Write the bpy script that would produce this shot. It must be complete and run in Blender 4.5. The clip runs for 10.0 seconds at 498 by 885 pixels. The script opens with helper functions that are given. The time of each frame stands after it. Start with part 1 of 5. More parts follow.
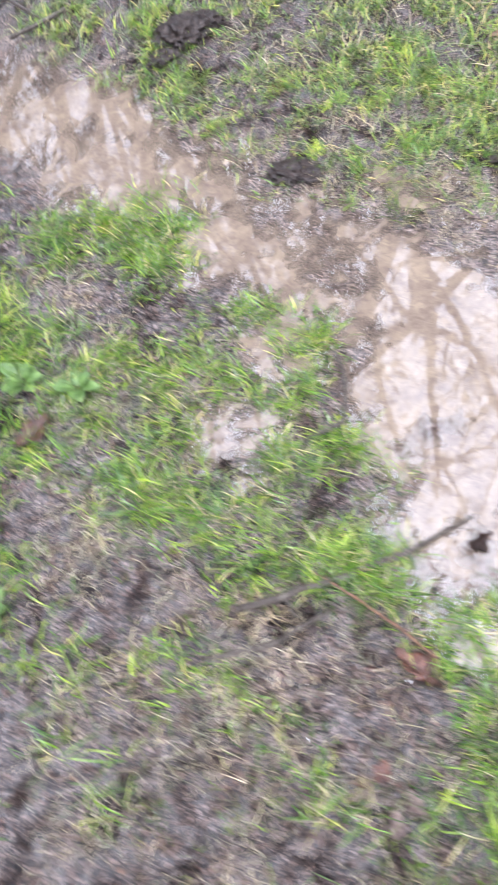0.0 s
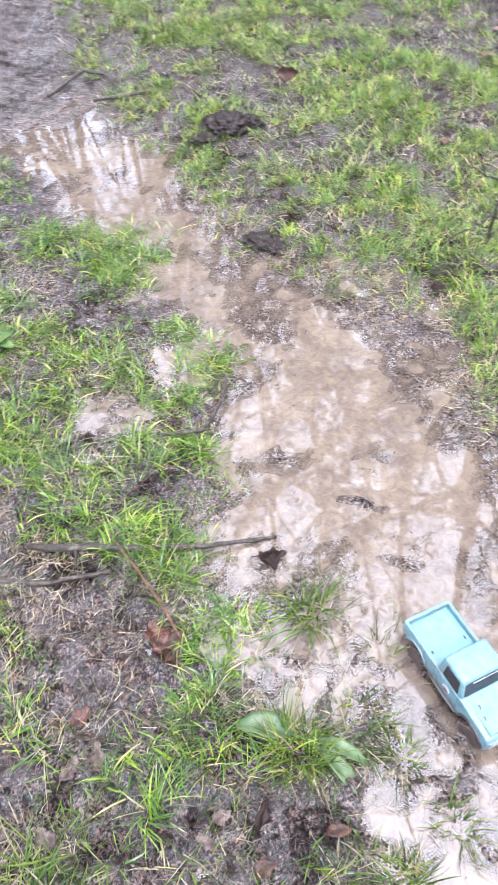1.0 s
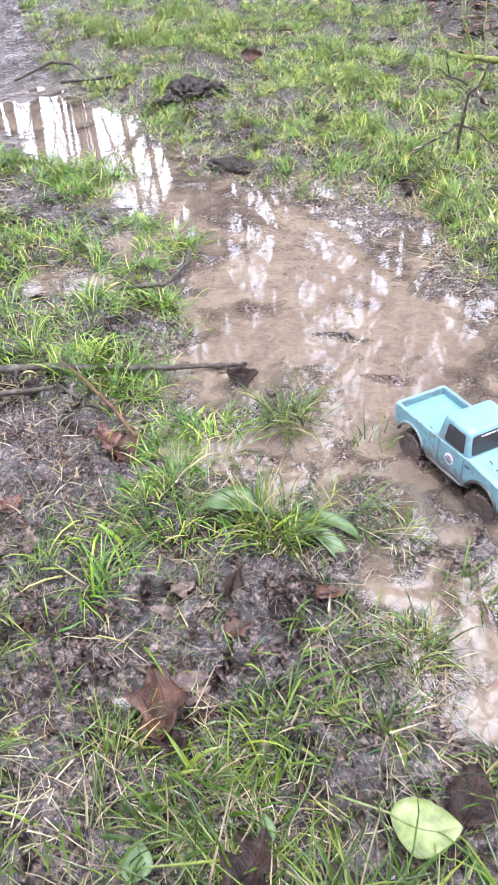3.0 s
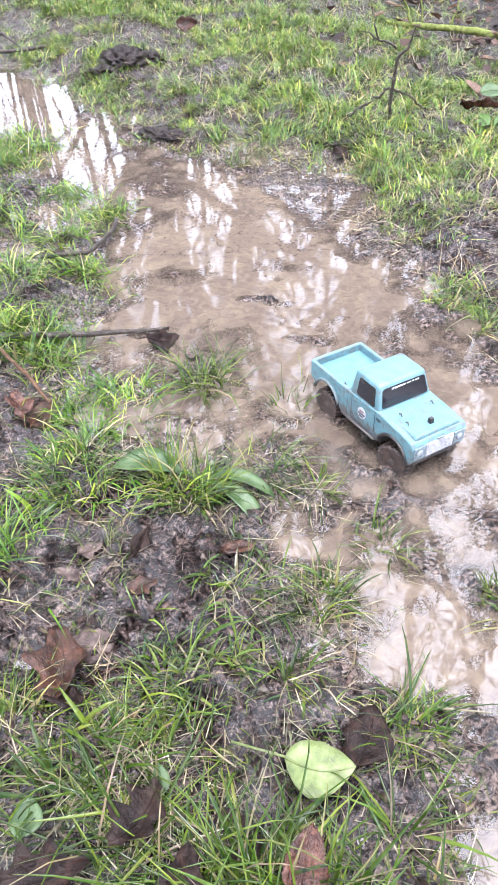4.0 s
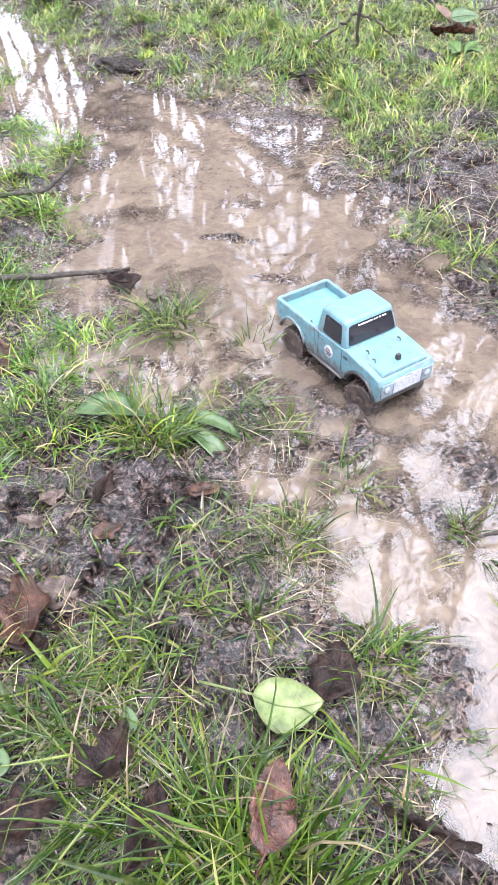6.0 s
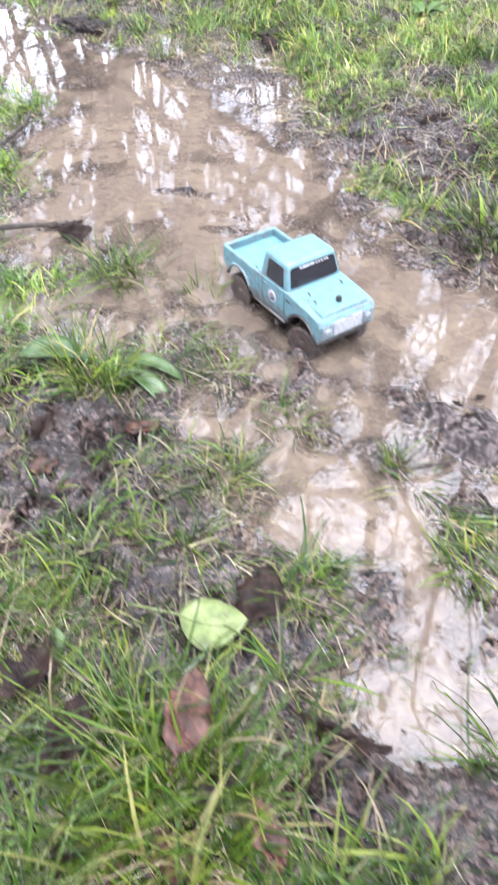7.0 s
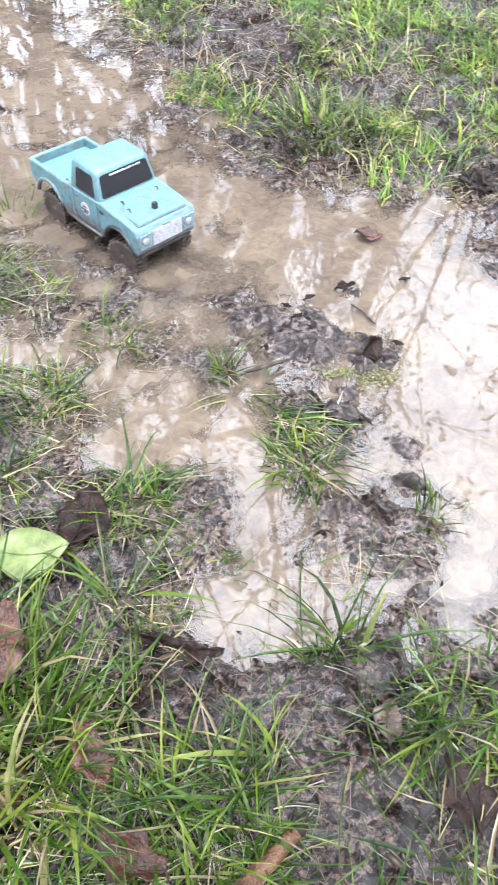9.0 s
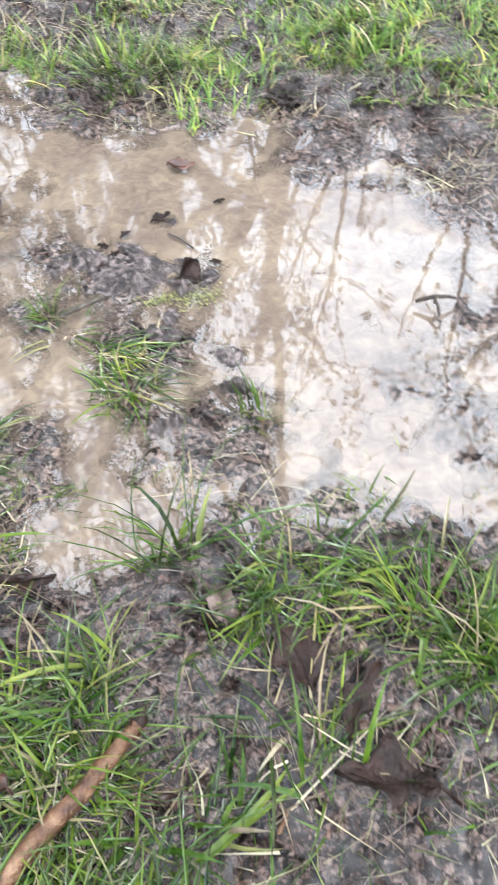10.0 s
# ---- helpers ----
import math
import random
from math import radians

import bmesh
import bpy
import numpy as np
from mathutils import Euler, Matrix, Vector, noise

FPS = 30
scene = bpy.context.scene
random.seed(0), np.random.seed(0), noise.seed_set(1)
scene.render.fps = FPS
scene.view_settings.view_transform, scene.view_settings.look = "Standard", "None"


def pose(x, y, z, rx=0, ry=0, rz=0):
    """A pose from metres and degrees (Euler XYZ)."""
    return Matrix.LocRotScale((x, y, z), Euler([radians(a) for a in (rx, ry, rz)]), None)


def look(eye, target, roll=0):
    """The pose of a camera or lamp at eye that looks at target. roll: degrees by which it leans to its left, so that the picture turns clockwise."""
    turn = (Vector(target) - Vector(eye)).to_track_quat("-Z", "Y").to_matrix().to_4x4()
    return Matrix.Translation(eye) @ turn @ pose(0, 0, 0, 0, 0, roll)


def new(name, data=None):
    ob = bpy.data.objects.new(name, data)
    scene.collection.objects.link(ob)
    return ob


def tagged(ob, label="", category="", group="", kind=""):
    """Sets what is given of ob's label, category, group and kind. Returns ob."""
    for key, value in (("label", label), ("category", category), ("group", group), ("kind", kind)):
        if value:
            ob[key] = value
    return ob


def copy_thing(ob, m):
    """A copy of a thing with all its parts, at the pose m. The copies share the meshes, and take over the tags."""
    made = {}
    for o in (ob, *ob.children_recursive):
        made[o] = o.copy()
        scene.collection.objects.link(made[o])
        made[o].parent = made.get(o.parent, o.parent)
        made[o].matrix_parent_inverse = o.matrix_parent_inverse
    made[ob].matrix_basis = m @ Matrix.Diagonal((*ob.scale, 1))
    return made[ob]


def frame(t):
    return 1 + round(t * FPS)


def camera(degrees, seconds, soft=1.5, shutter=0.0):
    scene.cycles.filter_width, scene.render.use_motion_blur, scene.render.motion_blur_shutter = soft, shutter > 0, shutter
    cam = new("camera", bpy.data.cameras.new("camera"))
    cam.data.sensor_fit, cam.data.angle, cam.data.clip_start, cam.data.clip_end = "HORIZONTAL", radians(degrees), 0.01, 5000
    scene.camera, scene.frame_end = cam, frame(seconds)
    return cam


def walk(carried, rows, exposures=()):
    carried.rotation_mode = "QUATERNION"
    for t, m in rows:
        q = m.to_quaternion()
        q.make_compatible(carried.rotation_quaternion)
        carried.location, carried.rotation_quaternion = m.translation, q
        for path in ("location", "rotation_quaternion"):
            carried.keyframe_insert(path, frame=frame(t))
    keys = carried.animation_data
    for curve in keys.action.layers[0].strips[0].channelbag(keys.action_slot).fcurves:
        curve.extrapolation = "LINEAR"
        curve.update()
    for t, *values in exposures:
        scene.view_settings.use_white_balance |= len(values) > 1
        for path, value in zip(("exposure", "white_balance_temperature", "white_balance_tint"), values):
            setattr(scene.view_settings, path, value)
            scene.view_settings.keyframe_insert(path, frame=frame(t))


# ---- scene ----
cam = camera(38.5, 10.0, 1.5, 0.35)
SKY, SUN, EXPOSURE = 0.32, 0.80, 2.22
PATH = [
    (0, (-0.379, 0.648, 1.244), (-0.497, 1.657, -0.479), -17.1),
    (0.5, (-0.108, 0.449, 1.172), (-0.173, 1.501, -0.528), -5.6),
    (1, (0.017, 0.359, 1.117), (-0.233, 1.686, -0.358), -3.1),
    (1.5, (-0.056, 0.25, 0.871), (-0.399, 1.605, -0.56), -2.9),
    (2, (-0.011, 0.203, 0.664), (-0.284, 1.614, -0.727), -2.3),
    (2.2, (0.009, 0.193, 0.663), (-0.232, 1.665, -0.669), -1.7),
    (3.3, (0.06, 0.11, 0.639), (-0.11, 1.658, -0.616), -1.7),
    (3.5, (0.081, 0.109, 0.631), (-0.062, 1.652, -0.633), -1.6),
    (4, (0.112, 0.117, 0.619), (0.009, 1.638, -0.675), -1.4),
    (4.5, (0.107, 0.124, 0.601), (0.024, 1.623, -0.72), -1.4),
    (5, (0.113, 0.123, 0.6), (0.041, 1.605, -0.741), -1.6),
    (5.2, (0.123, 0.127, 0.606), (0.056, 1.594, -0.752), -1.4),
    (6.3, (0.125, 0.12, 0.593), (0.1, 1.543, -0.812), -1.3),
    (6.5, (0.155, 0.115, 0.587), (0.119, 1.546, -0.811), -2.0),
    (7, (0.178, 0.082, 0.572), (0.178, 1.475, -0.864), -0.5),
    (7.1, (0.193, 0.066, 0.544), (0.205, 1.441, -0.908), 0.2),
    (7.2, (0.191, 0.062, 0.531), (0.232, 1.417, -0.939), 1.9),
    (7.5, (0.202, 0.061, 0.528), (0.295, 1.384, -0.97), 4.2),
    (8, (0.197, 0.063, 0.524), (0.362, 1.359, -0.99), 6.2),
    (8.5, (0.228, 0.067, 0.526), (0.451, 1.354, -0.989), 5.0),
    (9, (0.249, 0.072, 0.522), (0.525, 1.332, -1.006), 2.4),
    (9.5, (0.302, 0.037, 0.513), (0.649, 1.267, -1.025), -0.1),
    (10, (0.339, -0.001, 0.489), (0.75, 1.175, -1.076), -3.5),
]
walk(cam, [(t, look(eye, target, roll)) for t, eye, target, roll in PATH], [(0.0, EXPOSURE - 0.06, 5800, 18), (0.6, EXPOSURE + 0.08, 5670, 18), (1.2, EXPOSURE - 0.02, 5820, 18), (2.0, EXPOSURE, 5870, 18), (6.5, EXPOSURE, 5870, 17), (8.0, EXPOSURE, 5890, 14), (10.0, EXPOSURE - 0.08, 5920, 9)])

# ---- world and light: a bright overcast sky ----
world = bpy.data.worlds.new("overcast_sky")
scene.world = world
world.use_nodes = True
wn, wl = world.node_tree.nodes, world.node_tree.links
wn.clear()
sky = wn.new("ShaderNodeTexSky")
sky.sky_type, sky.sun_disc = "NISHITA", False
sky.sun_elevation, sky.sun_rotation = radians(71), radians(163)
sky.dust_density, sky.air_density = 3.0, 1.0
pale = wn.new("ShaderNodeHueSaturation")
pale.inputs["Saturation"].default_value = 0.22
back = wn.new("ShaderNodeBackground")
back.inputs["Strength"].default_value = SKY
wout = wn.new("ShaderNodeOutputWorld")
wl.new(sky.outputs[0], pale.inputs["Color"])
wl.new(pale.outputs[0], back.inputs["Color"])
wl.new(back.outputs[0], wout.inputs["Surface"])

sun = new("sun", bpy.data.lights.new("sun", "SUN"))
sun.data.energy, sun.data.angle, sun.data.color = SUN, radians(90), (1.0, 0.985, 0.96)
sun.matrix_world = look((0.7, 1.7, 10.0), (0, 0, 0))


# ---- materials ----
WET = 0.58  # soaked surfaces are darker than dry ones


def wet(c, k=WET):
    return tuple(v * k for v in c)


def material(name):
    m = bpy.data.materials.new(name)
    m.use_nodes = True
    nt = m.node_tree
    bsdf = nt.nodes["Principled BSDF"]
    return m, nt, bsdf


def add(nt, kind, **values):
    n = nt.nodes.new(kind)
    for k, v in values.items():
        n.inputs[k.replace("_", " ")].default_value = v
    return n


def ramp(nt, stops, source):
    r = nt.nodes.new("ShaderNodeValToRGB")
    els = r.color_ramp.elements
    while len(els) < len(stops):
        els.new(0.5)
    for e, (p, c) in zip(els, stops):
        e.position, e.color = p, (*c, 1)
    nt.links.new(source, r.inputs[0])
    return r.outputs[0]


def noise_tex(nt, scale, detail=4.0, rough=0.55, distort=0.0):
    n = add(nt, "ShaderNodeTexNoise", Scale=scale, Detail=detail, Roughness=rough, Distortion=distort)
    geo = nt.nodes.new("ShaderNodeNewGeometry")
    nt.links.new(geo.outputs["Position"], n.inputs["Vector"])
    return n.outputs[0]


def object_noise(nt, scale, detail=4.0, rough=0.55):
    n = add(nt, "ShaderNodeTexNoise", Scale=scale, Detail=detail, Roughness=rough)
    tc = nt.nodes.new("ShaderNodeTexCoord")
    nt.links.new(tc.outputs["Object"], n.inputs["Vector"])
    return n.outputs[0]


def bump(nt, bsdf, height, strength, distance, after=None):
    b = add(nt, "ShaderNodeBump", Strength=strength, Distance=distance)
    nt.links.new(height, b.inputs["Height"])
    if after is not None:
        nt.links.new(after.outputs[0], b.inputs["Normal"])
    nt.links.new(b.outputs[0], bsdf.inputs["Normal"])
    return b


def mixed(nt, fac, a, b):
    m = nt.nodes.new("ShaderNodeMix")
    m.data_type = "RGBA"
    for v, s in ((fac, 0), (a, 6), (b, 7)):
        if isinstance(v, (int, float)):
            m.inputs[s].default_value = v
        elif isinstance(v, tuple):
            m.inputs[s].default_value = (*v, 1)
        else:
            nt.links.new(v, m.inputs[s])
    return m.outputs[2]


def mud_material():
    """Soaked trodden mud: mauve-brown earth, smooth and slick, paler where silt has settled, with shade painted into
    its hollows.
    """
    m, nt, b = material("wet_mud")
    big = noise_tex(nt, 7.0, 5, 0.6, 0.5)
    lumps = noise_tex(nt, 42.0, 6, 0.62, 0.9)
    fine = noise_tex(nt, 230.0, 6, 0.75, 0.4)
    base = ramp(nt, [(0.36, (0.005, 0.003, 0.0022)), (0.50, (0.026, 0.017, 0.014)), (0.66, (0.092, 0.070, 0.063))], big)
    # earth tones that also paint shade: near black where the bump noises dip
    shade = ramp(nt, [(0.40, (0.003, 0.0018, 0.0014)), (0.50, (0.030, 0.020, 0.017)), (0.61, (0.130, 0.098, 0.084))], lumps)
    grain_shade = ramp(nt, [(0.42, (0.002, 0.0012, 0.001)), (0.51, (0.034, 0.024, 0.020)), (0.60, (0.155, 0.117, 0.100))], fine)
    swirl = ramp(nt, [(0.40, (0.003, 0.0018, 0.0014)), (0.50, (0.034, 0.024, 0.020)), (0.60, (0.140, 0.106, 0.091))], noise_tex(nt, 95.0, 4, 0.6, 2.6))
    earth = mixed(nt, 0.30, mixed(nt, 0.35, mixed(nt, 0.5, base, shade), swirl), grain_shade)
    rot = ramp(nt, [(0.60, (0, 0, 0)), (0.68, (0.65, 0.65, 0.65))], noise_tex(nt, 26.0, 4, 0.6))
    earth = mixed(nt, rot, earth, (0.052, 0.022, 0.014))
    peat = ramp(nt, [(0.515, (0, 0, 0)), (0.59, (0.85, 0.85, 0.85))], noise_tex(nt, 13.0, 7, 0.72, 0.8))
    earth = mixed(nt, peat, earth, (0.0085, 0.0050, 0.0040))
    earth = mixed(nt, 0.08, earth, (0.004, 0.0025, 0.002))
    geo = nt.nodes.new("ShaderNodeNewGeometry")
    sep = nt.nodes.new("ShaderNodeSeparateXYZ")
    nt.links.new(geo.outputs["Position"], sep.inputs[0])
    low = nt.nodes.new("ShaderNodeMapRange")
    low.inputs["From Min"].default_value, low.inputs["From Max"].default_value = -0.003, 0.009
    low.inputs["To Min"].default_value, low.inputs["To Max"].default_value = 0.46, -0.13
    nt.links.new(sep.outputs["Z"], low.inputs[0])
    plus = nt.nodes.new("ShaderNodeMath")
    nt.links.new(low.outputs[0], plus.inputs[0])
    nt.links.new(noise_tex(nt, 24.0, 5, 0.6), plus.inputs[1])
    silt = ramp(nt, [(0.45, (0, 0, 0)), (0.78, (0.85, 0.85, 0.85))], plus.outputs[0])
    soil = mixed(nt, silt, earth, mixed(nt, 0.45, (0.136, 0.105, 0.088), mixed(nt, 0.5, grain_shade, swirl)))
    # shade of small crevices between pale crumbs, multiplied into the colour
    crumb_shade = ramp(nt, [(0.41, (0.13, 0.12, 0.11)), (0.50, (0.90, 0.90, 0.90)), (0.59, (2.05, 2.0, 1.95))], noise_tex(nt, 170.0, 4, 0.6, 0.5))
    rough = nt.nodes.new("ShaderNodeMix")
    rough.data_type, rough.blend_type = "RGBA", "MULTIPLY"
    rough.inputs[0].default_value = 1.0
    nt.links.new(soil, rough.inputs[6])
    nt.links.new(crumb_shade, rough.inputs[7])
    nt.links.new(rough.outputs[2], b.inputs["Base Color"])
    gleam = nt.nodes.new("ShaderNodeMapRange")
    gleam.inputs["From Min"].default_value, gleam.inputs["From Max"].default_value = 0.38, 0.62
    gleam.inputs["To Min"].default_value, gleam.inputs["To Max"].default_value = 0.05, 0.26
    nt.links.new(noise_tex(nt, 20.0, 4), gleam.inputs[0])
    nt.links.new(gleam.outputs[0], b.inputs["Roughness"])
    film = ramp(nt, [(0.39, (0.04, 0.04, 0.04)), (0.52, (1.0, 1.0, 1.0))], noise_tex(nt, 34.0, 5, 0.65, 0.6))
    nt.links.new(mixed(nt, peat, film, (0.04, 0.04, 0.04)), b.inputs["Specular IOR Level"])
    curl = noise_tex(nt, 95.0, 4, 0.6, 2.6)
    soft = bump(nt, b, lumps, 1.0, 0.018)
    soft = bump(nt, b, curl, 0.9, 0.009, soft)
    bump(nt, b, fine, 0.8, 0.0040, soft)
    return m


def slick_material():
    """Black liquid mud, glossy and smooth, with a little grey silt."""
    m, nt, b = material("slick_folded_mud")
    col = ramp(nt, [(0.38, (0.004, 0.003, 0.0025)), (0.50, (0.026, 0.020, 0.018)), (0.62, (0.105, 0.085, 0.078))], noise_tex(nt, 70.0, 5, 0.7, 1.2))
    nt.links.new(col, b.inputs["Base Color"])
    b.inputs["Roughness"].default_value, b.inputs["Specular IOR Level"].default_value = 0.32, 0.22
    soft = bump(nt, b, noise_tex(nt, 95.0, 4, 0.6, 2.6), 0.5, 0.006)
    bump(nt, b, noise_tex(nt, 260.0, 4), 0.6, 0.003, soft)
    return m


def water_material():
    """Turbid water: clear where it is a film, opaque tan where it is a centimetre deep, under a mirroring surface."""
    m, nt, b = material("muddy_water")
    swirl = nt.nodes.new("ShaderNodeMath")
    swirl.operation = "MULTIPLY_ADD"
    swirl.inputs[1].default_value = 0.55
    nt.links.new(noise_tex(nt, 48.0, 6, 0.7, 1.2), swirl.inputs[0])
    part_big = nt.nodes.new("ShaderNodeMath")
    part_big.operation = "MULTIPLY"
    part_big.inputs[1].default_value = 0.45
    nt.links.new(noise_tex(nt, 9.0, 6, 0.65, 0.4), part_big.inputs[0])
    nt.links.new(part_big.outputs[0], swirl.inputs[2])
    murk = swirl.outputs[0]
    col = ramp(nt, [(0.36, (0.053, 0.040, 0.032)), (0.50, (0.085, 0.066, 0.049)), (0.64, (0.121, 0.096, 0.068))], murk)
    nt.nodes.remove(b)
    silt = nt.nodes.new("ShaderNodeBsdfDiffuse")
    nt.links.new(col, silt.inputs["Color"])
    clear = nt.nodes.new("ShaderNodeBsdfTransparent")
    depth = nt.nodes.new("ShaderNodeAttribute")
    depth.attribute_name = "depth"
    cloud = nt.nodes.new("ShaderNodeMapRange")
    cloud.inputs["From Min"].default_value, cloud.inputs["From Max"].default_value = -0.0005, 0.0058
    nt.links.new(depth.outputs["Fac"], cloud.inputs[0])
    body = nt.nodes.new("ShaderNodeMixShader")
    nt.links.new(cloud.outputs[0], body.inputs[0])
    nt.links.new(clear.outputs[0], body.inputs[1])
    nt.links.new(silt.outputs[0], body.inputs[2])
    b1 = add(nt, "ShaderNodeBump", Strength=0.034, Distance=0.005)
    nt.links.new(noise_tex(nt, 14.0, 3, 0.5, 0.8), b1.inputs["Height"])
    b2 = add(nt, "ShaderNodeBump", Strength=0.022, Distance=0.0014)
    nt.links.new(noise_tex(nt, 70.0, 3, 0.5, 0.4), b2.inputs["Height"])
    nt.links.new(b1.outputs[0], b2.inputs["Normal"])
    gloss = add(nt, "ShaderNodeBsdfGlossy", Roughness=0.012)
    gloss.inputs["Color"].default_value = (1, 1, 1, 1)
    nt.links.new(b2.outputs[0], gloss.inputs["Normal"])
    edge = add(nt, "ShaderNodeFresnel", IOR=1.62)
    nt.links.new(b2.outputs[0], edge.inputs["Normal"])
    top = nt.nodes.new("ShaderNodeMixShader")
    nt.links.new(edge.outputs[0], top.inputs[0])
    nt.links.new(body.outputs[0], top.inputs[1])
    nt.links.new(gloss.outputs[0], top.inputs[2])
    nt.links.new(top.outputs[0], nt.nodes["Material Output"].inputs["Surface"])
    return m


def blade_material(name, stops, gloss=0.36, k=WET, fresh=True):
    """Thin leaves: colour varies from blade to blade, and light comes through."""
    m, nt, b = material(name)
    geo = nt.nodes.new("ShaderNodeNewGeometry")
    hue = ramp(nt, [(q, wet(c, k)) for q, c in stops], geo.outputs["Random Per Island"])
    col = mixed(nt, ramp(nt, [(0.35, (0.0, 0.0, 0.0)), (0.75, (0.40, 0.40, 0.40))], noise_tex(nt, 120.0, 3)), hue, (0.12, 0.13, 0.03) if fresh else (0.020, 0.013, 0.010))
    patch = ramp(nt, [(0.34, (0.34, 0.44, 0.34)), (0.50, (0.95, 0.95, 0.95)), (0.66, (1.25, 1.15, 0.95))], noise_tex(nt, 14.0, 5, 0.65))
    tint = nt.nodes.new("ShaderNodeMix")
    tint.data_type, tint.blend_type = "RGBA", "MULTIPLY"
    tint.inputs[0].default_value = 1.0
    nt.links.new(col, tint.inputs[6])
    nt.links.new(patch, tint.inputs[7])
    col = tint.outputs[2]
    nt.links.new(col, b.inputs["Base Color"])
    b.inputs["Roughness"].default_value, b.inputs["Specular IOR Level"].default_value = gloss, 0.32
    tr = nt.nodes.new("ShaderNodeBsdfTranslucent")
    nt.links.new(col, tr.inputs["Color"])
    mix = nt.nodes.new("ShaderNodeMixShader")
    mix.inputs[0].default_value = 0.22
    nt.links.new(b.outputs[0], mix.inputs[1])
    nt.links.new(tr.outputs[0], mix.inputs[2])
    nt.links.new(mix.outputs[0], nt.nodes["Material Output"].inputs["Surface"])
    return m


def leaf_material(name, dark, mid, light, scale=60.0, rough=0.45, vein=0.5, soil=0.0, gloss=0.20):
    m, nt, b = material(name)
    col = ramp(nt, [(0.30, wet(dark)), (0.50, wet(mid)), (0.72, wet(light))], object_noise(nt, scale, 5, 0.65))
    if soil:
        smear = ramp(nt, [(0.45, (0, 0, 0)), (0.62, (soil, soil, soil))], noise_tex(nt, 42.0, 6, 0.7))
        col = mixed(nt, smear, col, (0.024, 0.016, 0.013))
    nt.links.new(col, b.inputs["Base Color"])
    b.inputs["Roughness"].default_value, b.inputs["Specular IOR Level"].default_value = rough, gloss
    bump(nt, b, object_noise(nt, scale * 4, 4), vein, 0.002)
    return m


def plain_material(name, colour, rough, metal=0.0, speck=None, scale=80.0, amount=(0.55, 0.7)):
    m, nt, b = material(name)
    colour, speck = wet(colour), wet(speck) if speck else None
    if speck:
        fac = ramp(nt, [(amount[0], (0, 0, 0)), (amount[1], (1, 1, 1))], object_noise(nt, scale, 6, 0.65))
        nt.links.new(mixed(nt, fac, colour, speck), b.inputs["Base Color"])
    else:
        b.inputs["Base Color"].default_value = (*colour, 1)
    b.inputs["Roughness"].default_value, b.inputs["Metallic"].default_value = rough, metal
    return m


def paint_material(name, scuffed):
    """Powder-blue painted shell with mud thrown up along its lower edges and worn corners."""
    m, nt, b = material(name)
    tc = nt.nodes.new("ShaderNodeTexCoord")
    sep = nt.nodes.new("ShaderNodeSeparateXYZ")
    nt.links.new(tc.outputs["Object"], sep.inputs[0])
    low = nt.nodes.new("ShaderNodeMapRange")
    low.inputs["From Min"].default_value, low.inputs["From Max"].default_value = 0.026, 0.058
    low.inputs["To Min"].default_value, low.inputs["To Max"].default_value = 0.32, -0.12
    low.clamp = False
    nt.links.new(sep.outputs["Z"], low.inputs[0])
    plus = nt.nodes.new("ShaderNodeMath")
    nt.links.new(low.outputs[0], plus.inputs[0])
    nt.links.new(object_noise(nt, 160.0, 6, 0.7), plus.inputs[1])
    fac = ramp(nt, [(0.55, (0, 0, 0)), (0.71, (0.85, 0.85, 0.85))], plus.outputs[0])
    shade = ramp(nt, [(0.34, (0.056, 0.132, 0.152)), (0.66, (0.088, 0.176, 0.192))], object_noise(nt, 70.0, 6, 0.7))
    chips = ramp(nt, [(0.61, (0, 0, 0)), (0.70, (0.75, 0.75, 0.75))], object_noise(nt, 240.0, 5, 0.75))
    worn = mixed(nt, chips, shade, (0.15, 0.15, 0.145))
    geo = nt.nodes.new("ShaderNodeNewGeometry")
    edge = nt.nodes.new("ShaderNodeMath")
    edge.operation = "MULTIPLY_ADD"
    edge.inputs[1].default_value = 0.35
    nt.links.new(object_noise(nt, 130.0, 5, 0.7), edge.inputs[0])
    nt.links.new(geo.outputs["Pointiness"], edge.inputs[2])
    scuff = ramp(nt, [(0.705, (0, 0, 0)), (0.76, (scuffed, scuffed, scuffed))], edge.outputs[0])
    worn = mixed(nt, scuff, worn, (0.075, 0.068, 0.060))
    nt.links.new(mixed(nt, fac, worn, (0.045, 0.033, 0.028)), b.inputs["Base Color"])
    b.inputs["Roughness"].default_value = 0.45
    return m


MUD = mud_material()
SLICK = slick_material()
WATER = water_material()
GREEN = [(0.0, (0.010, 0.038, 0.003)), (0.35, (0.036, 0.125, 0.005)), (0.66, (0.100, 0.240, 0.010)), (0.86, (0.280, 0.400, 0.030)), (0.94, (0.46, 0.42, 0.15)), (1.0, (0.44, 0.34, 0.20))]
GRASS = blade_material("grass_blades", [(q, (r * 1.05, g, b * 1.3 + 0.003)) for q, (r, g, b) in GREEN], 0.20, 0.32)
BANK_GRASS = blade_material("bank_grass_blades", [(q, (r * 1.12, g, b)) for q, (r, g, b) in GREEN], 0.36, 0.70)
LEFT_GRASS_BLADES = blade_material("left_bank_blades", GREEN, 0.24, 0.58)
STRAW = blade_material("dead_straw", [(0.0, (0.10, 0.07, 0.045)), (0.4, (0.23, 0.19, 0.115)), (0.8, (0.32, 0.275, 0.165)), (0.95, (0.46, 0.40, 0.28)), (1.0, (0.24, 0.26, 0.08))], 0.42, 0.80, False)
